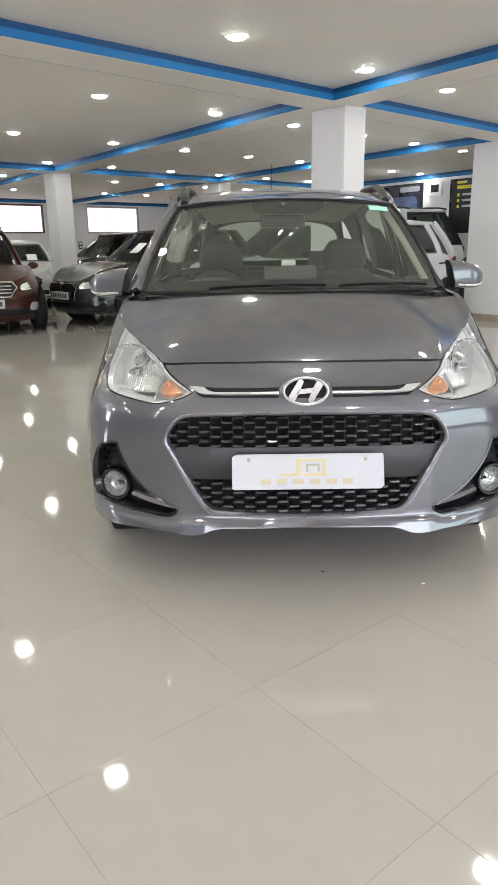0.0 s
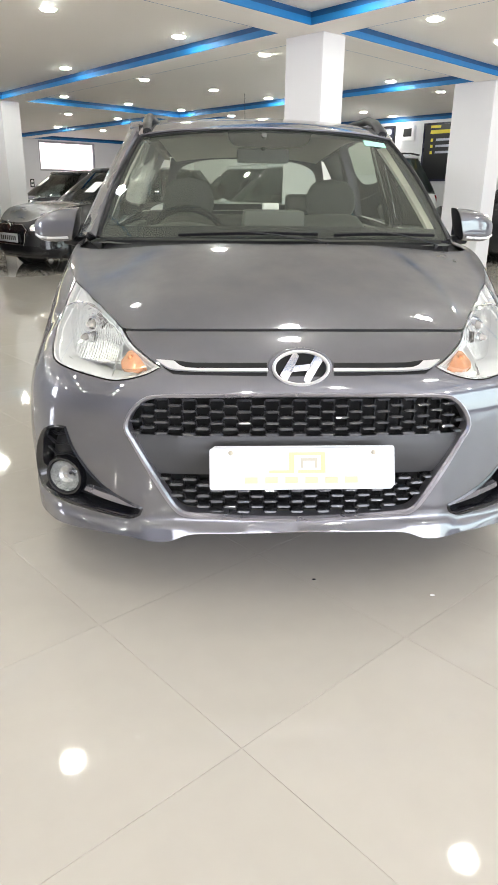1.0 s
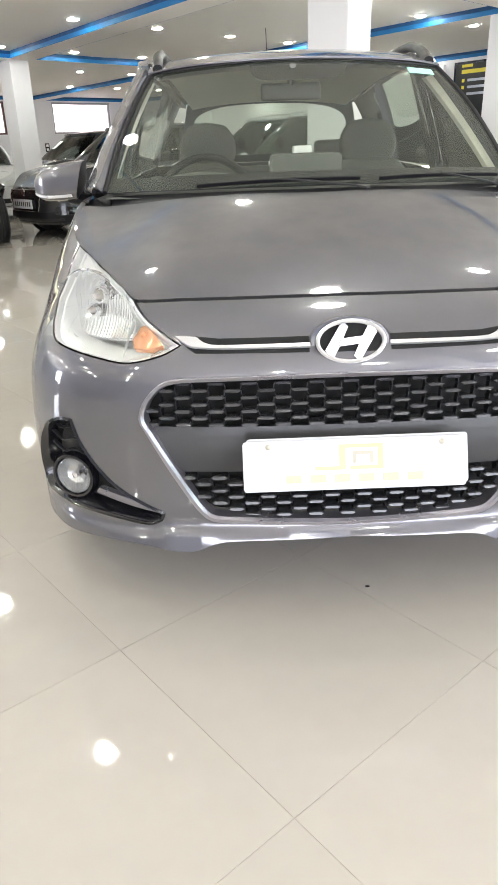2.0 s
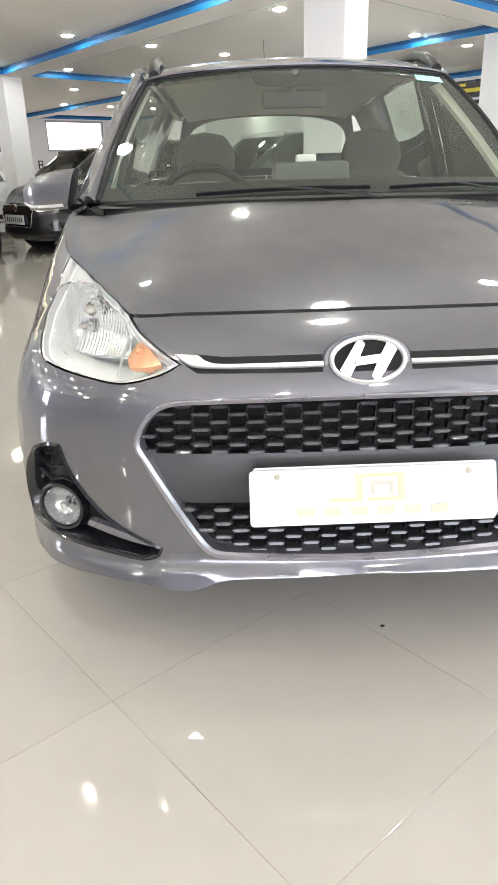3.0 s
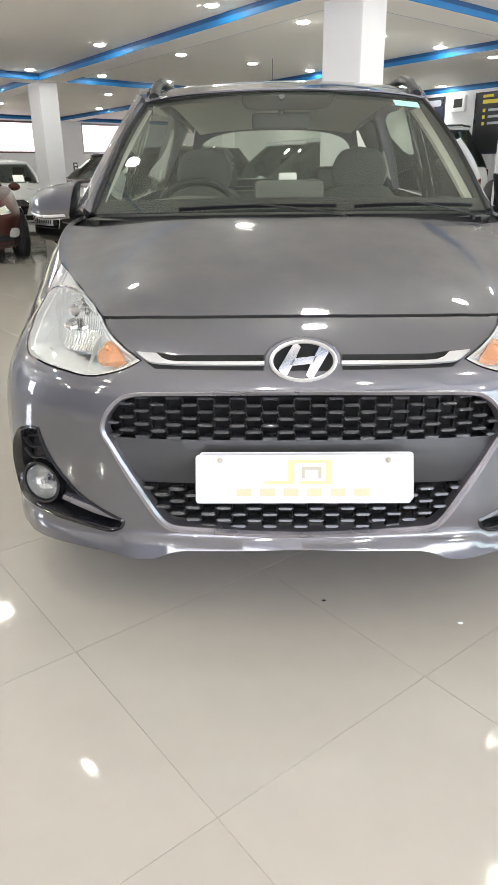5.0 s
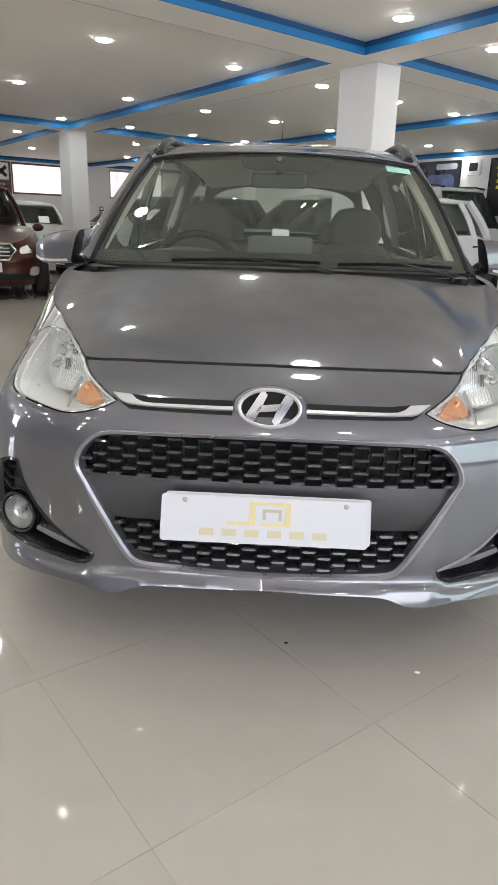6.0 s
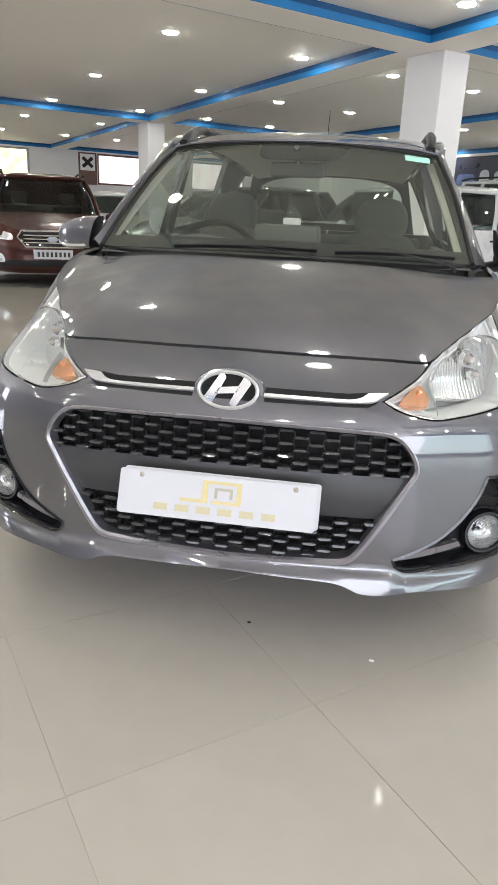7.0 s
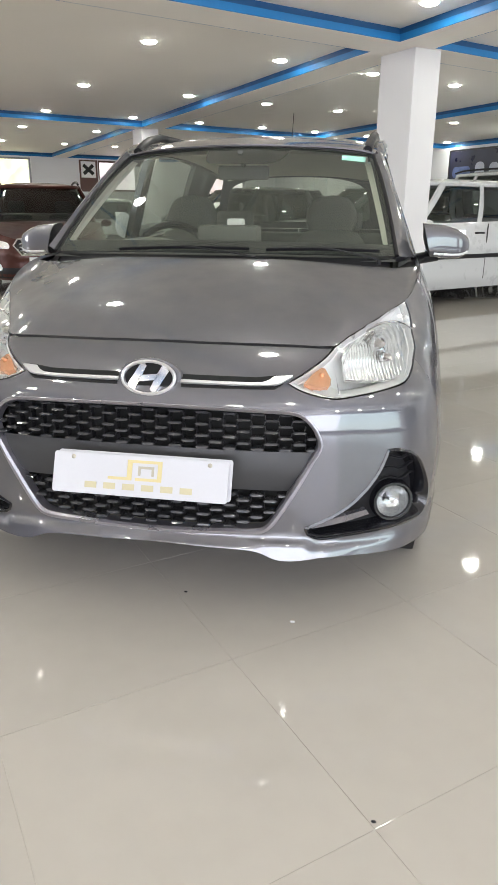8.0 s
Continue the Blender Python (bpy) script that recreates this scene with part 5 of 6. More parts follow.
    part("rear_backrest", bm_box(-0.62, 0.62, 3.0, 3.14, 0.6, 0.99, 0.05, None, 3), M_SEAT, car)
    for x in (-0.36, 0.36):
        part("rear_headrest", bm_box(x - 0.12, x + 0.12, 3.04, 3.13, 1.0, 1.12, 0.035, None, 3), M_SEAT, car)
    part("rear_view_mirror", bm_box(-0.13, 0.10, 1.57, 1.60, 1.255, 1.315, 0.014, None, 3), M_DASH, car, "dark rear-view mirror housing")
    part("mirror_stem", tube([Vector((-0.015, 1.585, 1.31)), Vector((-0.015, 1.50, 1.365))], 0.012, 8, False, Vector((1, 0, 0))), M_DASH, car)
    # aerial
    part("aerial", tube([Vector((-0.02, 3.25, 1.43)), Vector((-0.02, 3.28, 1.50)), Vector((-0.02, 3.38, 1.74))], 0.002, 6, False, Vector((1, 0, 0))), M_BLACK, car, "thin black roof aerial")


def build_mirror(car, s):
    """A door mirror: a shell cut flat at its inner end and tapering outward, dark inner face, silver lower strip, black foot."""
    c = Vector((s * (0.868 if s > 0 else 0.882), 1.30, 1.012 if s > 0 else 0.998))
    HALF = 0.086 if s > 0 else 0.092

    def sg(v, p):
        return math.copysign(abs(v) ** p, v)

    def f(i, j):
        a = 2 * math.pi * i
        q = j
        top, low = (max(0.0, 1 - q ** 2.5)) ** 0.5, (max(0.0, 1 - q ** 6)) ** 0.5
        sy, cz = sg(math.sin(a), 0.6), sg(math.cos(a), 0.6)
        yy = sy * (0.088 if sy < 0 else 0.03) * (top + low) / 2 * (1 - 0.2 * q)
        zz = cz * (0.073 * top if cz > 0 else 0.056 * low)
        return c + Vector((s * (q * 2 - 1) * HALF - s * 0.018 * (zz / 0.067 if q < 0.3 else 0) * (1 - q / 0.3), yy + 0.035 * q, zz - 0.012 * q))
    bm = grid(f, 40, 26, True)
    bmesh.ops.remove_doubles(bm, verts=bm.verts[:], dist=1e-5)
    bmesh.ops.recalc_face_normals(bm, faces=bm.faces[:])
    mir = part("door_mirror", bm, M_PAINT, car, "grey painted door mirror")
    cap = bmesh.new()
    rim = [cap.verts.new(f(k / 40, 0.0) + Vector((s * 0.002, 0, 0))) for k in range(40)]
    mid = [cap.verts.new(f(k / 40, 0.0).lerp(c + Vector((-s * (HALF + 0.012), 0, 0)), 0.75)) for k in range(40)]
    for k in range(40):
        cap.faces.new((rim[k], rim[(k + 1) % 40], mid[(k + 1) % 40], mid[k]))
    cap.faces.new(mid)
    part("inner_face", cap, M_BLACK, mir, "black plastic inner face")
    strip = [f(0.75 - 0.085 * s * 0 - 0.09, q) + Vector((0, -0.001, 0)) for q in np.linspace(0.12, 0.93, 18)]
    part("signal_strip", tube(strip, 0.0045, 8, False, Vector((0, 0, 1)), 1.2), M_BEZEL, mir, "clear silver turn signal strip")
    foot = [c + Vector((s * -0.04, 0.0, -0.05)), c + Vector((s * -0.10, 0.0, -0.062)), Vector((s * 0.735, 1.27, 0.945))]
    part("foot", tube(foot, 0.022, 12, False, Vector((0, 1, 0)), 1.5), M_BLACK, mir)
    part("glass", grid(lambda i, j: c + Vector((s * (-0.085 + 0.15 * i), 0.042, -0.04 + 0.085 * j)), 2, 2), M_CHROME, mir)


def build_wheel(car, x, y, s, rim_mat, r=WHEEL_R, width=0.175):
    m = Matrix.Translation((x, y, r)) @ pose(0, 0, 0, 0, 90 * s, 0)
    h = width / 2
    tyre_prof = [(r * 0.62, -h * 0.8), (r * 0.72, -h), (r * 0.9, -h), (r * 0.975, -h * 0.85), (r, -h * 0.6), (r, -h * 0.2), (r * 0.985, -h * 0.17), (r * 0.985, -h * 0.1), (r, -h * 0.07),
                 (r, h * 0.07), (r * 0.985, h * 0.1), (r * 0.985, h * 0.17), (r, h * 0.2), (r, h * 0.6), (r * 0.975, h * 0.85), (r * 0.9, h), (r * 0.72, h), (r * 0.62, h * 0.8)]
    w = part("wheel", lathe(tyre_prof, 48, m), M_RUBBER, car, "black rubber tyre")
    part("rim", lathe([(r * 0.60, -h * 0.8), (r * 0.6, h * 0.5), (r * 0.63, h * 0.86), (r * 0.66, h * 0.86), (r * 0.655, h * 0.7)], 40, m), rim_mat, w)
    for k in range(8):
        a = 2 * math.pi * k / 8
        b = bm_box(0.03, r * 0.61, -0.018, 0.018, h * 0.35, h * 0.55, 0.006)
        b.transform(m @ Matrix.Rotation(a, 4, "Z"))
        part("spoke", b, rim_mat, w)
    part("hub", lathe([(0.0, h * 0.62), (0.04, h * 0.6), (0.055, h * 0.4)], 20, m), rim_mat, w)
    part("brake", lathe([(0.0, 0.0), (r * 0.5, 0.0), (r * 0.5, -0.02)], 24, m), M_VOID, w)

# ---- the other cars ----
def parked_car(label, paint, m, L, W, H, hood=0.95, nose=0.78, tail=0.98, cowl=1.05, ws_top=1.75, roof_end=None, tail_y=None,
               style="hatch", rails=False, glass_mat=None, trim=False, paper=None):
    """A parked car with its front at y = 0 facing -y: lower body, glasshouse, wheels, lamps, grille and plate."""
    glass_mat = glass_mat or M_DARKGLASS
    roof_end = roof_end or L - 0.55
    tail_y = tail_y or L - 0.08
    car = empty("car", m)
    tagged(car, label, "car", "parked cars")
    deck = curve([(0, nose - 0.05), (0.08, nose), (0.35, hood - 0.03), (cowl, hood + 0.05), (cowl + 0.6, hood + 0.05), (L - 0.5, tail + 0.03), (L, tail)])

    def ring(i):
        a = 2 * math.pi * i - math.pi / 2
        n = 4.2
        c, s = math.cos(a), math.sin(a)
        x = math.copysign(abs(c) ** (2 / n), c) * W / 2
        y = L / 2 + math.copysign(abs(s) ** (2 / n), s) * L / 2
        # the nose is rounder in plan than the tail
        if s < 0:
            y += 0.10 * L * 0.25 * (abs(x) / (W / 2)) ** 3 * 0.8
        return x, y

    def lower(i, j):
        x, y = ring(i)
        z0 = 0.19
        z = z0 + (deck(y) - z0) * j
        d = 0.05 * max(0, (0.18 - j) / 0.18) ** 1.5 + 0.07 * max(0, (j - 0.62) / 0.38) ** 2 - 0.012 * math.exp(-((j - 0.6) / 0.08) ** 2)
        k = 1 - d / (W / 2)
        return Vector((x * k, L / 2 + (y - L / 2) * (1 - d / (L / 2)), z))
    part("body", grid(lower, 96, 20, True), paint, car)

    def top(i, j):
        p = lower(i, 1.0)
        k = 1 - j * 0.98
        y = L / 2 + (p.y - L / 2) * k
        edge = p.z
        z = deck(min(max(y, 0), L)) * (1 - k ** 6) + edge * k ** 6 + 0.03 * (1 - k * k)
        return Vector((p.x * k, y, z))
    part("bonnet", grid(top, 96, 14, True), paint, car)

    # glasshouse
    zb = hood + 0.04

    def house(i, j, inset=0.0):
        a = 2 * math.pi * i - math.pi / 2
        n = 5.0
        c, s = math.cos(a), math.sin(a)
        cx, sy = math.copysign(abs(c) ** (2 / n), c), math.copysign(abs(s) ** (2 / n), s)
        y0, y1 = cowl + (ws_top - cowl) * j, tail_y + (roof_end - tail_y) * j
        w = (W / 2 - 0.09) + (-0.17) * j
        y = (y0 + y1) / 2 + sy * (y1 - y0) / 2
        if s < 0:
            y += 0.10 * abs(cx) ** 2 * (1 - 0.5 * j) - 0.05
        z = zb + (H - 0.07 - zb) * j
        bow = 0.03 * math.sin(math.pi * j)
        return Vector((cx * (w + bow - inset), y - (0.0 if s > 0 else bow * 0.4), z))
    gl = part("glasshouse", grid(lambda i, j: house(i, j), 96, 10, True), glass_mat, car, "dark tinted window glass")

    def cap(i, j):
        k = 1 - j * 0.985
        p = house(i, 1.0)
        c = Vector((0, (ws_top + roof_end) / 2, 0))
        return Vector((p.x * k, c.y + (p.y - c.y) * k, p.z + 0.07 * (1 - k ** 3.0) + (0.012 if k > 0.99 else 0.014)))
    part("roof", grid(cap, 96, 8, True), paint, car)
    rimp = [house(k / 96, 1.0) + Vector((0, 0, 0.004)) for k in range(96)]
    part("roof_edge", tube(rimp, 0.03, 8, True), paint, car)

    def angle_of(yt, s):
        """The place round the glasshouse, on side s, that is nearest to y on the sill."""
        return min((k / 384 for k in range(384)), key=lambda q: (abs(house(q, 0.0).y - yt) + (0 if house(q, 0.0).x * s > 0 else 50)))
    for s in (1, -1):
        front = min((k / 384 for k in range(384)), key=lambda q: abs(house(q, 0).x - s * (W / 2 - 0.115)) + (0 if house(q, 0).y < cowl + 0.4 else 9))
        back = min((k / 384 for k in range(384)), key=lambda q: abs(house(q, 0).x - s * (W / 2 - 0.115)) + (0 if house(q, 0).y > tail_y - 0.4 else 9))
        part("a_pillar", tube([house(front, j / 8, -0.004) for j in range(9)], 0.045, 8, False, Vector((s, -0.5, 0)), 0.8), paint, car)
        part("d_pillar", tube([house(back, j / 8, -0.006) for j in range(9)], 0.075, 8, False, Vector((s, 0.3, 0)), 1.0), paint, car)
        for yt, wd, mt in (((cowl + 0.1 + tail_y) / 2 - 0.22, 0.045, paint if paint is M_WHITECAR else M_GLOSSBLACK), (tail_y - 0.75, 0.06, paint)):
            q = angle_of(yt, s)
            part("pillar", tube([house(q, j / 8, -0.004) for j in range(9)], wd, 8, False, Vector((s, 0, 0)), 0.4), mt, car)
        # mirror
        mp = Vector((s * (W / 2 + 0.06), cowl + 0.33, zb + 0.0))
        bmm = bmesh.new()
        bmesh.ops.create_uvsphere(bmm, u_segments=16, v_segments=10, radius=1, matrix=Matrix.Translation(mp) @ Matrix.Diagonal((0.085, 0.05, 0.055, 1)))
        mr = part("door_mirror", bmm, paint, car)
        part("mirror_foot", tube([mp, mp + Vector((-s * 0.12, 0, -0.06))], 0.022, 8, False, Vector((0, 1, 0))), M_BLACK, mr)
        # wheels with dark arches
        for y in (0.80, L - 0.72):
            r = 0.31 if H > 1.6 else 0.295
            xw = W / 2 - 0.09
            ring_ = lathe([(r * 0.2, 0.0), (r + 0.055, 0.0), (r + 0.06, -0.02)], 40, Matrix.Translation((s * (W / 2 + 0.001), y, r + 0.005)) @ pose(0, 0, 0, 0, 90 * s, 0))
            part("wheel_arch", ring_, M_VOID, car)
            build_wheel(car, s * (W / 2 - 0.06), y, s, M_ALLOY, r, 0.185)
        # lamps
        def on(x, z, d=0.01):
            """A point on the nose at x, z."""
            j = min(max((z - 0.19) / (deck(0.1) - 0.19), 0), 1)
            q0, q1 = 0.0, 0.25
            for _ in range(16):
                qm = (q0 + q1) / 2
                q0, q1 = (qm, q1) if lower(qm, j).x < abs(x) else (q0, qm)
            p = lower(q0, j)
            return Vector((x, p.y - d, z))
        hz = nose - 0.08
        hl = smooth_loop([(W * 0.28, hz - 0.07), (W * 0.40, hz - 0.05), (W * 0.455, hz + 0.02), (W * 0.45, hz + 0.07), (W * 0.36, hz + 0.04), (W * 0.28, hz + 0.0)], 0.03)
        part("headlight", skin([(s * u, v) for u, v in hl][::s], [], lambda u, v: on(u, v, 0.012), 0.05, 0.02, (0, 1, 0)), M_REFLECT, car, "clear silver headlight")
        fl = smooth_loop([(W * 0.34, 0.33), (W * 0.42, 0.33), (W * 0.43, 0.41), (W * 0.36, 0.43)], 0.03)
        part("fog_lamp", skin([(s * u, v) for u, v in fl][::s], [], lambda u, v: on(u, v, 0.008), 0.05, 0.015, (0, 1, 0)), M_GLOSSBLACK if style != "suv" else M_BEZEL, car)
        tl = smooth_loop([(W * 0.36, tail - 0.35), (W * 0.45, tail - 0.3), (W * 0.44, tail - 0.04), (W * 0.37, tail - 0.06)], 0.04)
        part("tail_light", skin([(s * u, v) for u, v in tl][::s], [], lambda u, v: Vector((u, L / 2 + (L / 2 - 0.015) * max(0.0, 1 - (2 * abs(u) / W) ** 4.2) ** (1 / 4.2), v)), 0.06, 0.02, (0, -1, 0)), M_TAIL, car, "red tail light")
        if trim:
            part("side_moulding", bm_box(s * (W / 2 + 0.004) - 0.008, s * (W / 2 + 0.004) + 0.008, 0.95, L - 1.0, 0.56, 0.61, 0.004), M_BLACK, car, "black side moulding")
        part("door_seam", bm_box(s * (W / 2 - 0.004) - 0.006, s * (W / 2 - 0.004) + 0.006, (cowl + tail_y) / 2 - 0.2, (cowl + tail_y) / 2 - 0.192, 0.3, zb, 0), M_VOID, car, smooth=False)
        for yh in ((cowl + tail_y) / 2 - 0.36, tail_y - 0.85):
            part("door_handle", tube([Vector((s * (W / 2 + 0.012), yh - 0.08, zb - 0.11)), Vector((s * (W / 2 + 0.03), yh, zb - 0.105)), Vector((s * (W / 2 + 0.012), yh + 0.08, zb - 0.11))], 0.012, 8), paint if not trim else M_BLACK, car)
        if rails:
            rp = [Vector((s * (W / 2 - 0.30), ws_top + 0.1 + (roof_end - ws_top - 0.2) * k / 8, H - 0.02 + 0.05 * math.sin(math.pi * min(1, max(0, k / 8))) ** 0.3)) for k in range(9)]
            part("roof_rail", tube(rp, 0.018, 8, False, Vector((1, 0, 0))), M_BLACK, car, "black roof rail")
    # grille and intake
    gz = nose - 0.13
    if style == "suv":
        gp = smooth_loop([(-0.34, gz - 0.10), (0.34, gz - 0.10), (0.44, gz + 0.02), (0.38, gz + 0.10), (-0.38, gz + 0.10), (-0.44, gz + 0.02)], 0.03, range(6))
    else:
        gp = smooth_loop([(-0.34, gz - 0.22), (0.34, gz - 0.22), (0.42, gz - 0.02), (0.32, gz + 0.05), (-0.32, gz + 0.05), (-0.42, gz - 0.02)], 0.03, range(6))
    gr = part("grille", skin(gp, [], lambda u, v: on(u, v, 0.008), 0.06, 0.02, (0, 1, 0)), M_GLOSSBLACK, car, "dark grille")
    part("grille_ring", tube([on(u, v, 0.014) for u, v in gp], 0.013 if style == "suv" else 0.008, 8, True, Vector((0, -1, 0))), M_CHROME, gr, "chrome grille ring")
    if style == "suv":
        for dz in (-0.045, 0.0, 0.045):
            part("chrome_bar", tube([on(-0.36 + 0.72 * k / 10, gz + dz, 0.018) for k in range(11)], 0.011, 8, False, Vector((0, -1, 0))), M_CHROME, gr, "chrome grille bar")
        part("badge", lathe([(0.0, 0.012), (0.05, 0.01), (0.06, 0.0)], 24, Matrix.Translation(on(0, gz, 0.025)) @ pose(0, 0, 0, 90, 0, 0) @ Matrix.Diagonal((1.2, 0.6, 1, 1))), M_GREYART, gr)
    else:
        part("badge", lathe([(0.0, 0.012), (0.04, 0.01), (0.05, 0.0)], 24, Matrix.Translation(on(0, gz + 0.02, 0.016)) @ pose(0, 0, 0, 90, 0, 0)), M_CHROME, gr)
    low = smooth_loop([(-W * 0.40, 0.22), (W * 0.40, 0.22), (W * 0.43, 0.30), (W * 0.36, 0.36), (-W * 0.36, 0.36), (-W * 0.43, 0.30)], 0.04, range(6))
    part("lower_intake", skin(low, [], lambda u, v: on(u, v, 0.004), 0.07, 0.015, (0, 1, 0)), M_BLACK, car)
    pz = gz - 0.19 if style == "suv" else gz - 0.13
    pl = part("number_plate", bm_box(-0.25, 0.25, on(0, pz, 0.04).y, on(0, pz, 0.025).y, pz - 0.06, pz + 0.06, 0.004), M_PLATE, car, "white number plate with dark bars")
    for k in range(8):
        x = -0.2 + k * 0.055
        part("plate_bar", bm_box(x, x + 0.03, on(0, pz, 0.042).y, on(0, pz, 0.04).y, pz - 0.03, pz + 0.03), M_PLATEINK, pl, smooth=False)
    if paper:
        x0, j0 = paper
        def sheet(i, j):
            x = x0 - 0.11 + 0.22 * i
            q = min((k / 384 for k in range(384)), key=lambda v: abs(house(v, 0.3).x - x) + (0 if house(v, 0.3).y < cowl + 0.6 else 9))
            return house(q, j0 + 0.32 * j) + Vector((0, -0.012, 0.012))
        part("paper_sheet", grid(sheet, 4, 4), M_WHITE, car, "white paper on the windscreen")
    # cabin inside
    part("cabin_floor", bm_box(-W / 2 + 0.12, W / 2 - 0.12, cowl - 0.1, tail_y - 0.1, 0.3, 0.45, 0.02), M_VOID, car)
    part("dashboard", bm_box(-W / 2 + 0.14, W / 2 - 0.14, cowl + 0.1, cowl + 0.45, 0.5, zb + 0.0, 0.05), M_DASH, car)
    for x in (-0.36, 0.36):
        part("seat", join(bm_box(x - 0.23, x + 0.23, cowl + 0.95, cowl + 1.1, 0.5, zb + 0.12, 0.06), bm_box(x - 0.12, x + 0.12, cowl + 1.05, cowl + 1.14, zb + 0.14, zb + 0.32, 0.04)), M_SEAT, car)
    part("rear_seat", bm_box(-0.6, 0.6, tail_y - 0.75, tail_y - 0.6, 0.5, zb + 0.1, 0.06), M_SEAT, car)
    return car


M_TAIL = mat("tail_red", (0.35, 0.01, 0.012), 0.2, coat=0.8)
M_PLATEINK = mat("plate_ink", (0.03, 0.03, 0.03), 0.5)


def at_hall(a, b, turn):
    p = hall(a, b)
    return pose(p.x, p.y, 0, 0, 0, turn)


def build_cars():
    parked_car("dark copper brown compact SUV with a chrome-barred grille", M_BROWNCAR, pose(-3.8, 7.3, 0, 0, 0, 28), 4.0, 1.8, 1.5, hood=0.87, nose=0.76, tail=1.0,
               cowl=1.15, ws_top=1.85, style="suv", rails=True)
    parked_car("charcoal hatchback parked by the columns", M_DARKCAR, at_hall(2.62, 8.55, -46.5), 3.85, 1.7, 1.46, hood=0.88, nose=0.72, paper=(0.25, 0.3))
    parked_car("white hatchback parked side on", M_WHITECAR, at_hall(4.3, 6.95, -46.5), 4.0, 1.66, 1.52, hood=0.92, nose=0.76, glass_mat=M_DARKGLASS)
    parked_car("white five-door car with a black side moulding", M_WHITECAR, at_hall(3.55, 5.2, -46.5), 4.5, 1.66, 1.5, hood=0.93, nose=0.76, trim=True)
    parked_car("charcoal car parked behind the column", M_DARKCAR, at_hall(3.95, 12.95, -46.5), 3.9, 1.7, 1.48, hood=0.9, nose=0.74, paper=(-0.2, 0.45))
    parked_car("white hatchback with a paper on its windscreen", M_WHITECAR, pose(-4.72, 11.65, 0, 0, 0, 20), 3.7, 1.6, 1.33, hood=0.84, nose=0.72, paper=(0.3, 0.1))
    parked_car("white SUV with black roof rails", M_WHITECAR, at_hall(10.5, 10.6, 216.1), 4.25, 1.75, 1.85, hood=1.05, nose=0.9, tail=1.1, cowl=1.15, ws_top=1.8, style="suv", rails=True)
    parked_car("dark grey hatchback parked by the poster wall", M_DARKCAR, at_hall(10.45, 5.85, 216.1), 3.8, 1.68, 1.46, hood=0.92, nose=0.76)


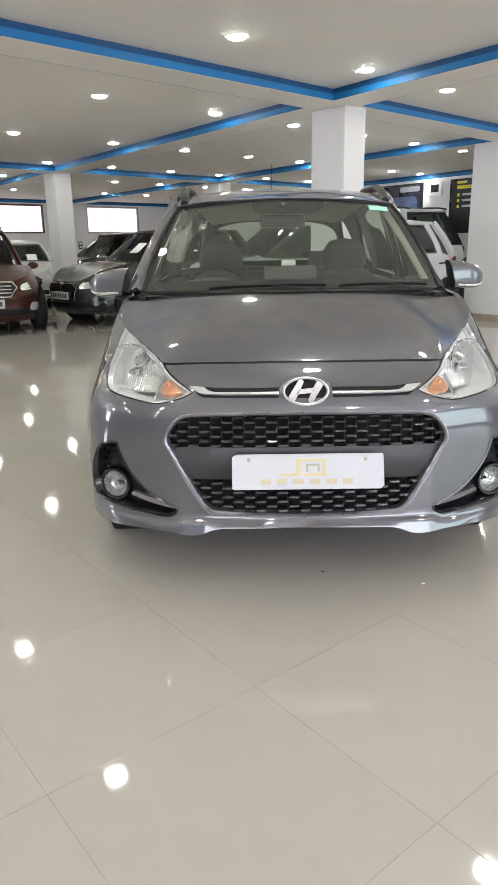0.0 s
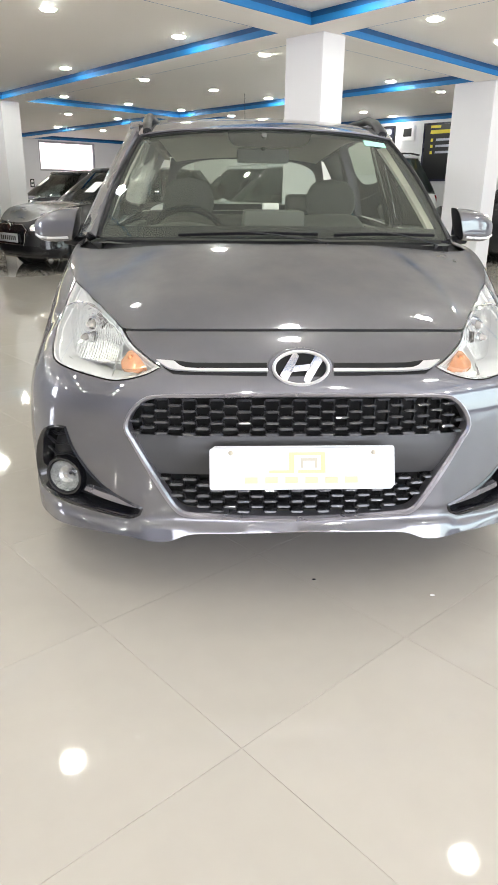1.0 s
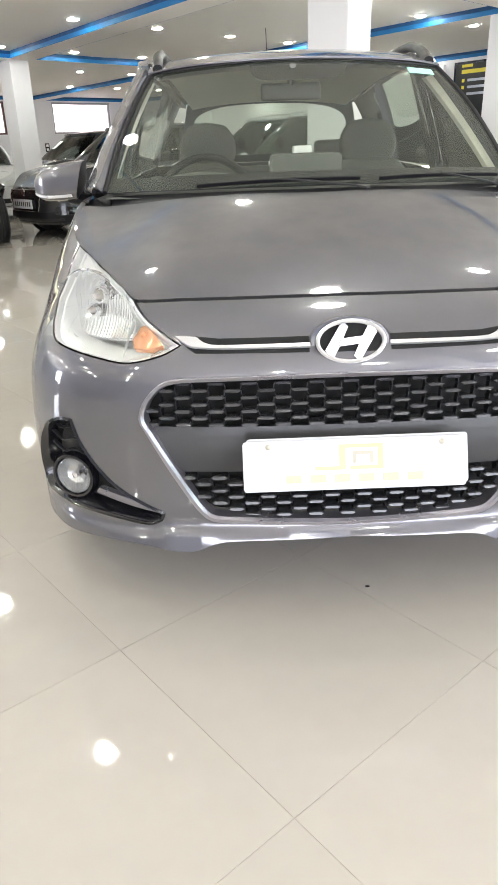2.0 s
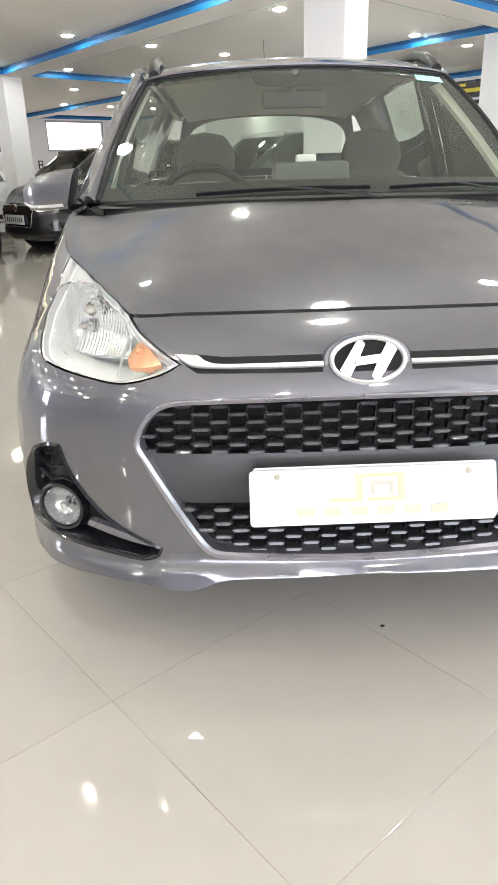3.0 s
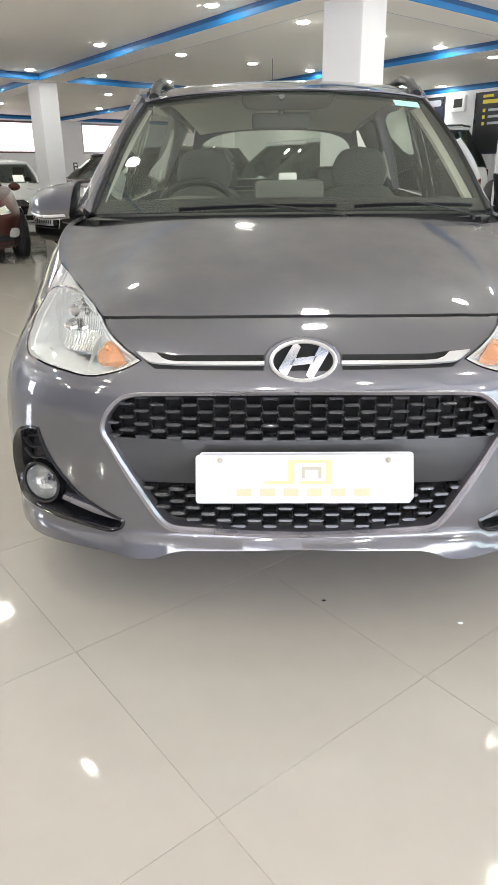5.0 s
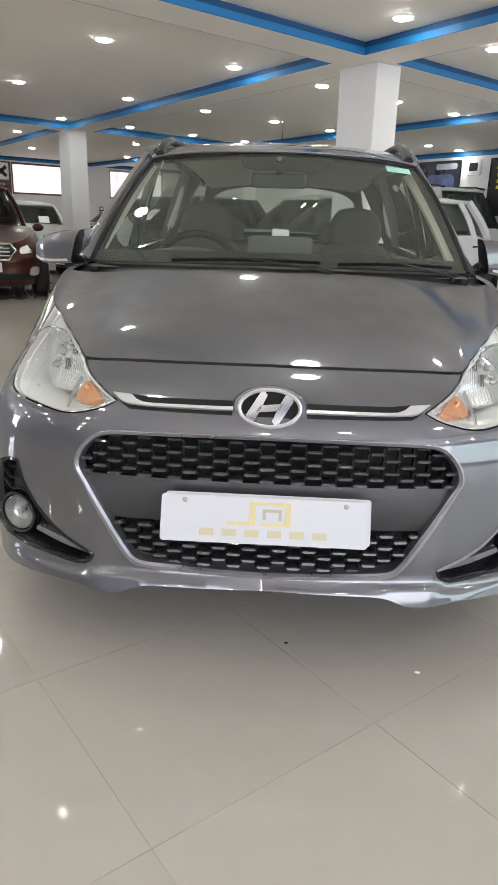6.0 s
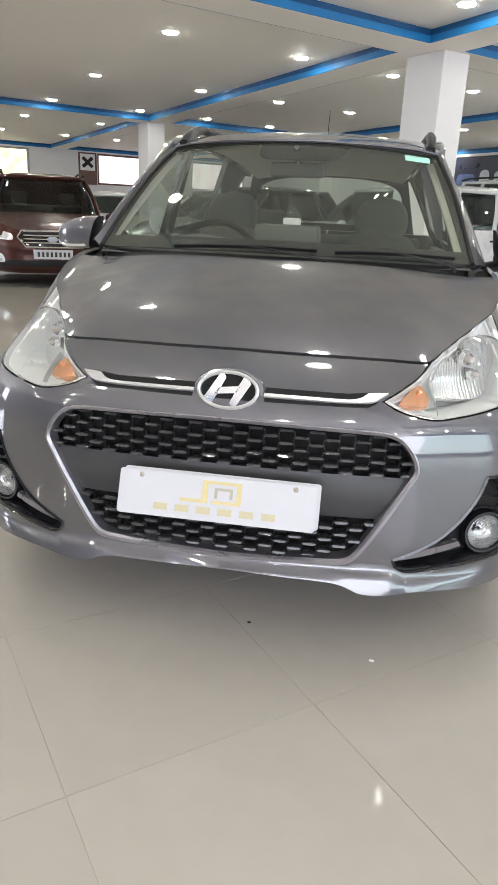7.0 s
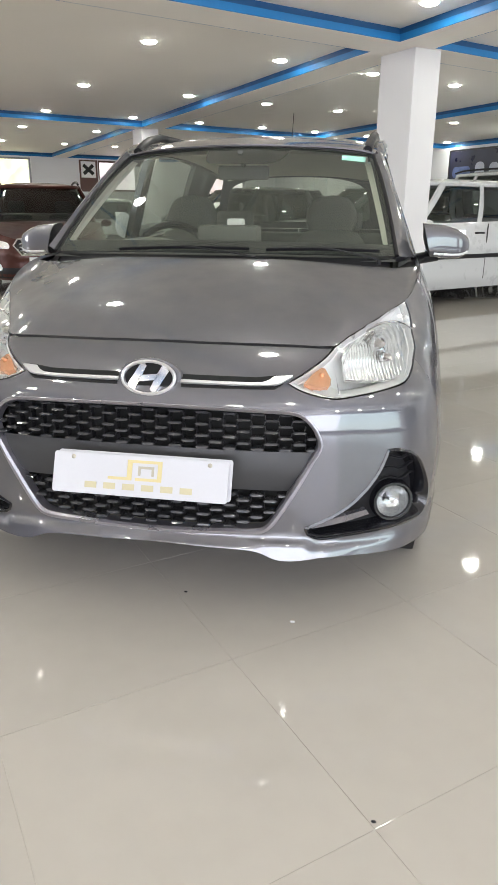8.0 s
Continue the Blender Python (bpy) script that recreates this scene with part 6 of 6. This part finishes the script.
# ---- things on the walls and floor ----
def build_wall_things():
    a = A_MAX

    def board(name, label, b0, b1, z0, z1, mtl, frame_mtl, category="poster"):
        o = empty(name)
        tagged(o, label, category)
        part("panel", hall_slab(a - 0.02, a - 0.002, b0, b1, z0, z1), mtl, o, smooth=False)
        f = 0.035
        for n, s in enumerate(((b0, b1, z0, z0 + f), (b0, b1, z1 - f, z1), (b0, b0 + f, z0 + f, z1 - f), (b1 - f, b1, z0 + f, z1 - f))):
            part("frame_strip", hall_slab(a - 0.032, a - 0.02, *s), frame_mtl, o, smooth=False)
        return o
    p = board("poster", "wide navy poster with pale picture shapes", 8.05, 10.85, 1.78, 2.48, M_POSTER, M_POSTERBLACK)
    for b0, b1, z0, z1, mt in ((8.15, 8.75, 2.3, 2.42, M_GREYART), (8.2, 9.0, 1.85, 2.2, M_POSTERBLUE), (9.2, 9.5, 1.85, 2.15, M_GREYART), (9.65, 9.95, 1.85, 2.18, M_GREYART), (10.1, 10.7, 1.85, 2.1, M_POSTERBLUE)):
        pts = rounded_rect(b1 - b0, z1 - z0, min(b1 - b0, z1 - z0) * 0.4)
        bm = bmesh.new()
        bm.faces.new([bm.verts.new(hall(a - 0.023, (b0 + b1) / 2 + u, (z0 + z1) / 2 + v)) for u, v in pts])
        part("picture_shape", bm, mt, p, smooth=False)
    q = board("poster", "black poster with yellow and white lines of print", 5.55, 7.28, 1.35, 2.48, M_POSTERBLACK, M_POSTER)
    for k, (b0, b1, z, h, mt) in enumerate(((6.85, 7.1, 2.38, 0.05, M_YELLOW), (6.0, 7.1, 2.27, 0.07, M_YELLOW), (6.45, 6.95, 2.13, 0.045, M_GREYART), (6.2, 6.95, 2.01, 0.045, M_GREYART), (6.5, 6.95, 1.89, 0.045, M_GREYART))):
        part("print_bar", hall_slab(a - 0.0235, a - 0.0215, b0, b1, z, z + h), mt, q, smooth=False)
    for z in (2.13, 2.01, 1.89):
        part("print_dot", hall_slab(a - 0.0235, a - 0.0215, 7.02, 7.08, z - 0.01, z + 0.05), M_YELLOW, q, smooth=False)
    mtr = empty("meter_box")
    tagged(mtr, "white wall box with a dark display", "wall box")
    part("case", hall_slab(a - 0.09, a - 0.002, 7.5, 7.86, 2.16, 2.46, 0.01), M_RIM_LAMP, mtr, smooth=False)
    part("display", hall_slab(a - 0.094, a - 0.0905, 7.56, 7.78, 2.24, 2.4), M_POSTERBLACK, mtr, smooth=False)
    # sign by the far windows
    sg = empty("sign_board")
    tagged(sg, "brown sign board with a white and black emblem shape", "sign")
    b = B_MAX
    part("panel", hall_slab(4.55, 5.12, b - 0.03, b - 0.004, 1.6, 2.5), M_FRAME_BROWN, sg, smooth=False)
    part("white_square", hall_slab(4.6, 5.06, b - 0.036, b - 0.031, 2.0, 2.46), M_WHITE, sg, smooth=False)
    for s in (1, -1):
        bm = bm_box(-0.2, 0.2, -0.002, 0.002, -0.05, 0.05, 0, pose(0, 0, 0, 0, 40 * s, 0))
        bm.transform(Matrix.Translation(hall(4.83, b - 0.041, 2.23)) @ Matrix.Rotation(math.atan2(G1.y, G1.x), 4, "Z"))
        part("black_stroke", bm, M_POSTERBLACK, sg, smooth=False)
    sw = empty("switch_plate")
    tagged(sw, "small black double switch plate on the wall", "switch")
    part("plate", hall_slab(8.0, 8.14, b - 0.02, b - 0.002, 1.12, 1.36), M_POSTERBLACK, sw, smooth=False)
    part("rocker", hall_slab(8.03, 8.11, b - 0.026, b - 0.0205, 1.26, 1.33), M_RIM_LAMP, sw, smooth=False)
    part("rocker", hall_slab(8.03, 8.11, b - 0.026, b - 0.0205, 1.15, 1.22), M_RIM_LAMP, sw, smooth=False)


def build_specks():
    for x, y, r, mt, lb in ((0.073, 0.181, 0.005, M_BLACK, "tiny dark crumb lying on the tiles"), (0.42, 0.08, 0.006, M_WHITE, "tiny white chip lying on the tiles"), (0.66, -0.57, 0.0045, M_BLACK, "tiny dark crumb lying on the tiles")):
        bm = bmesh.new()
        bmesh.ops.create_icosphere(bm, subdivisions=1, radius=r, matrix=Matrix.Translation((x, y, r * 0.4)) @ Matrix.Diagonal((1.4, 0.8, 0.5, 1)))
        tagged(mesh_ob("crumb", bm, mt), lb, "crumb")

# ---- build ----
build_ceiling()
build_lamps()
build_columns()
build_walls()
build_hero()
build_cars()
build_wall_things()
build_specks()
build_floor()
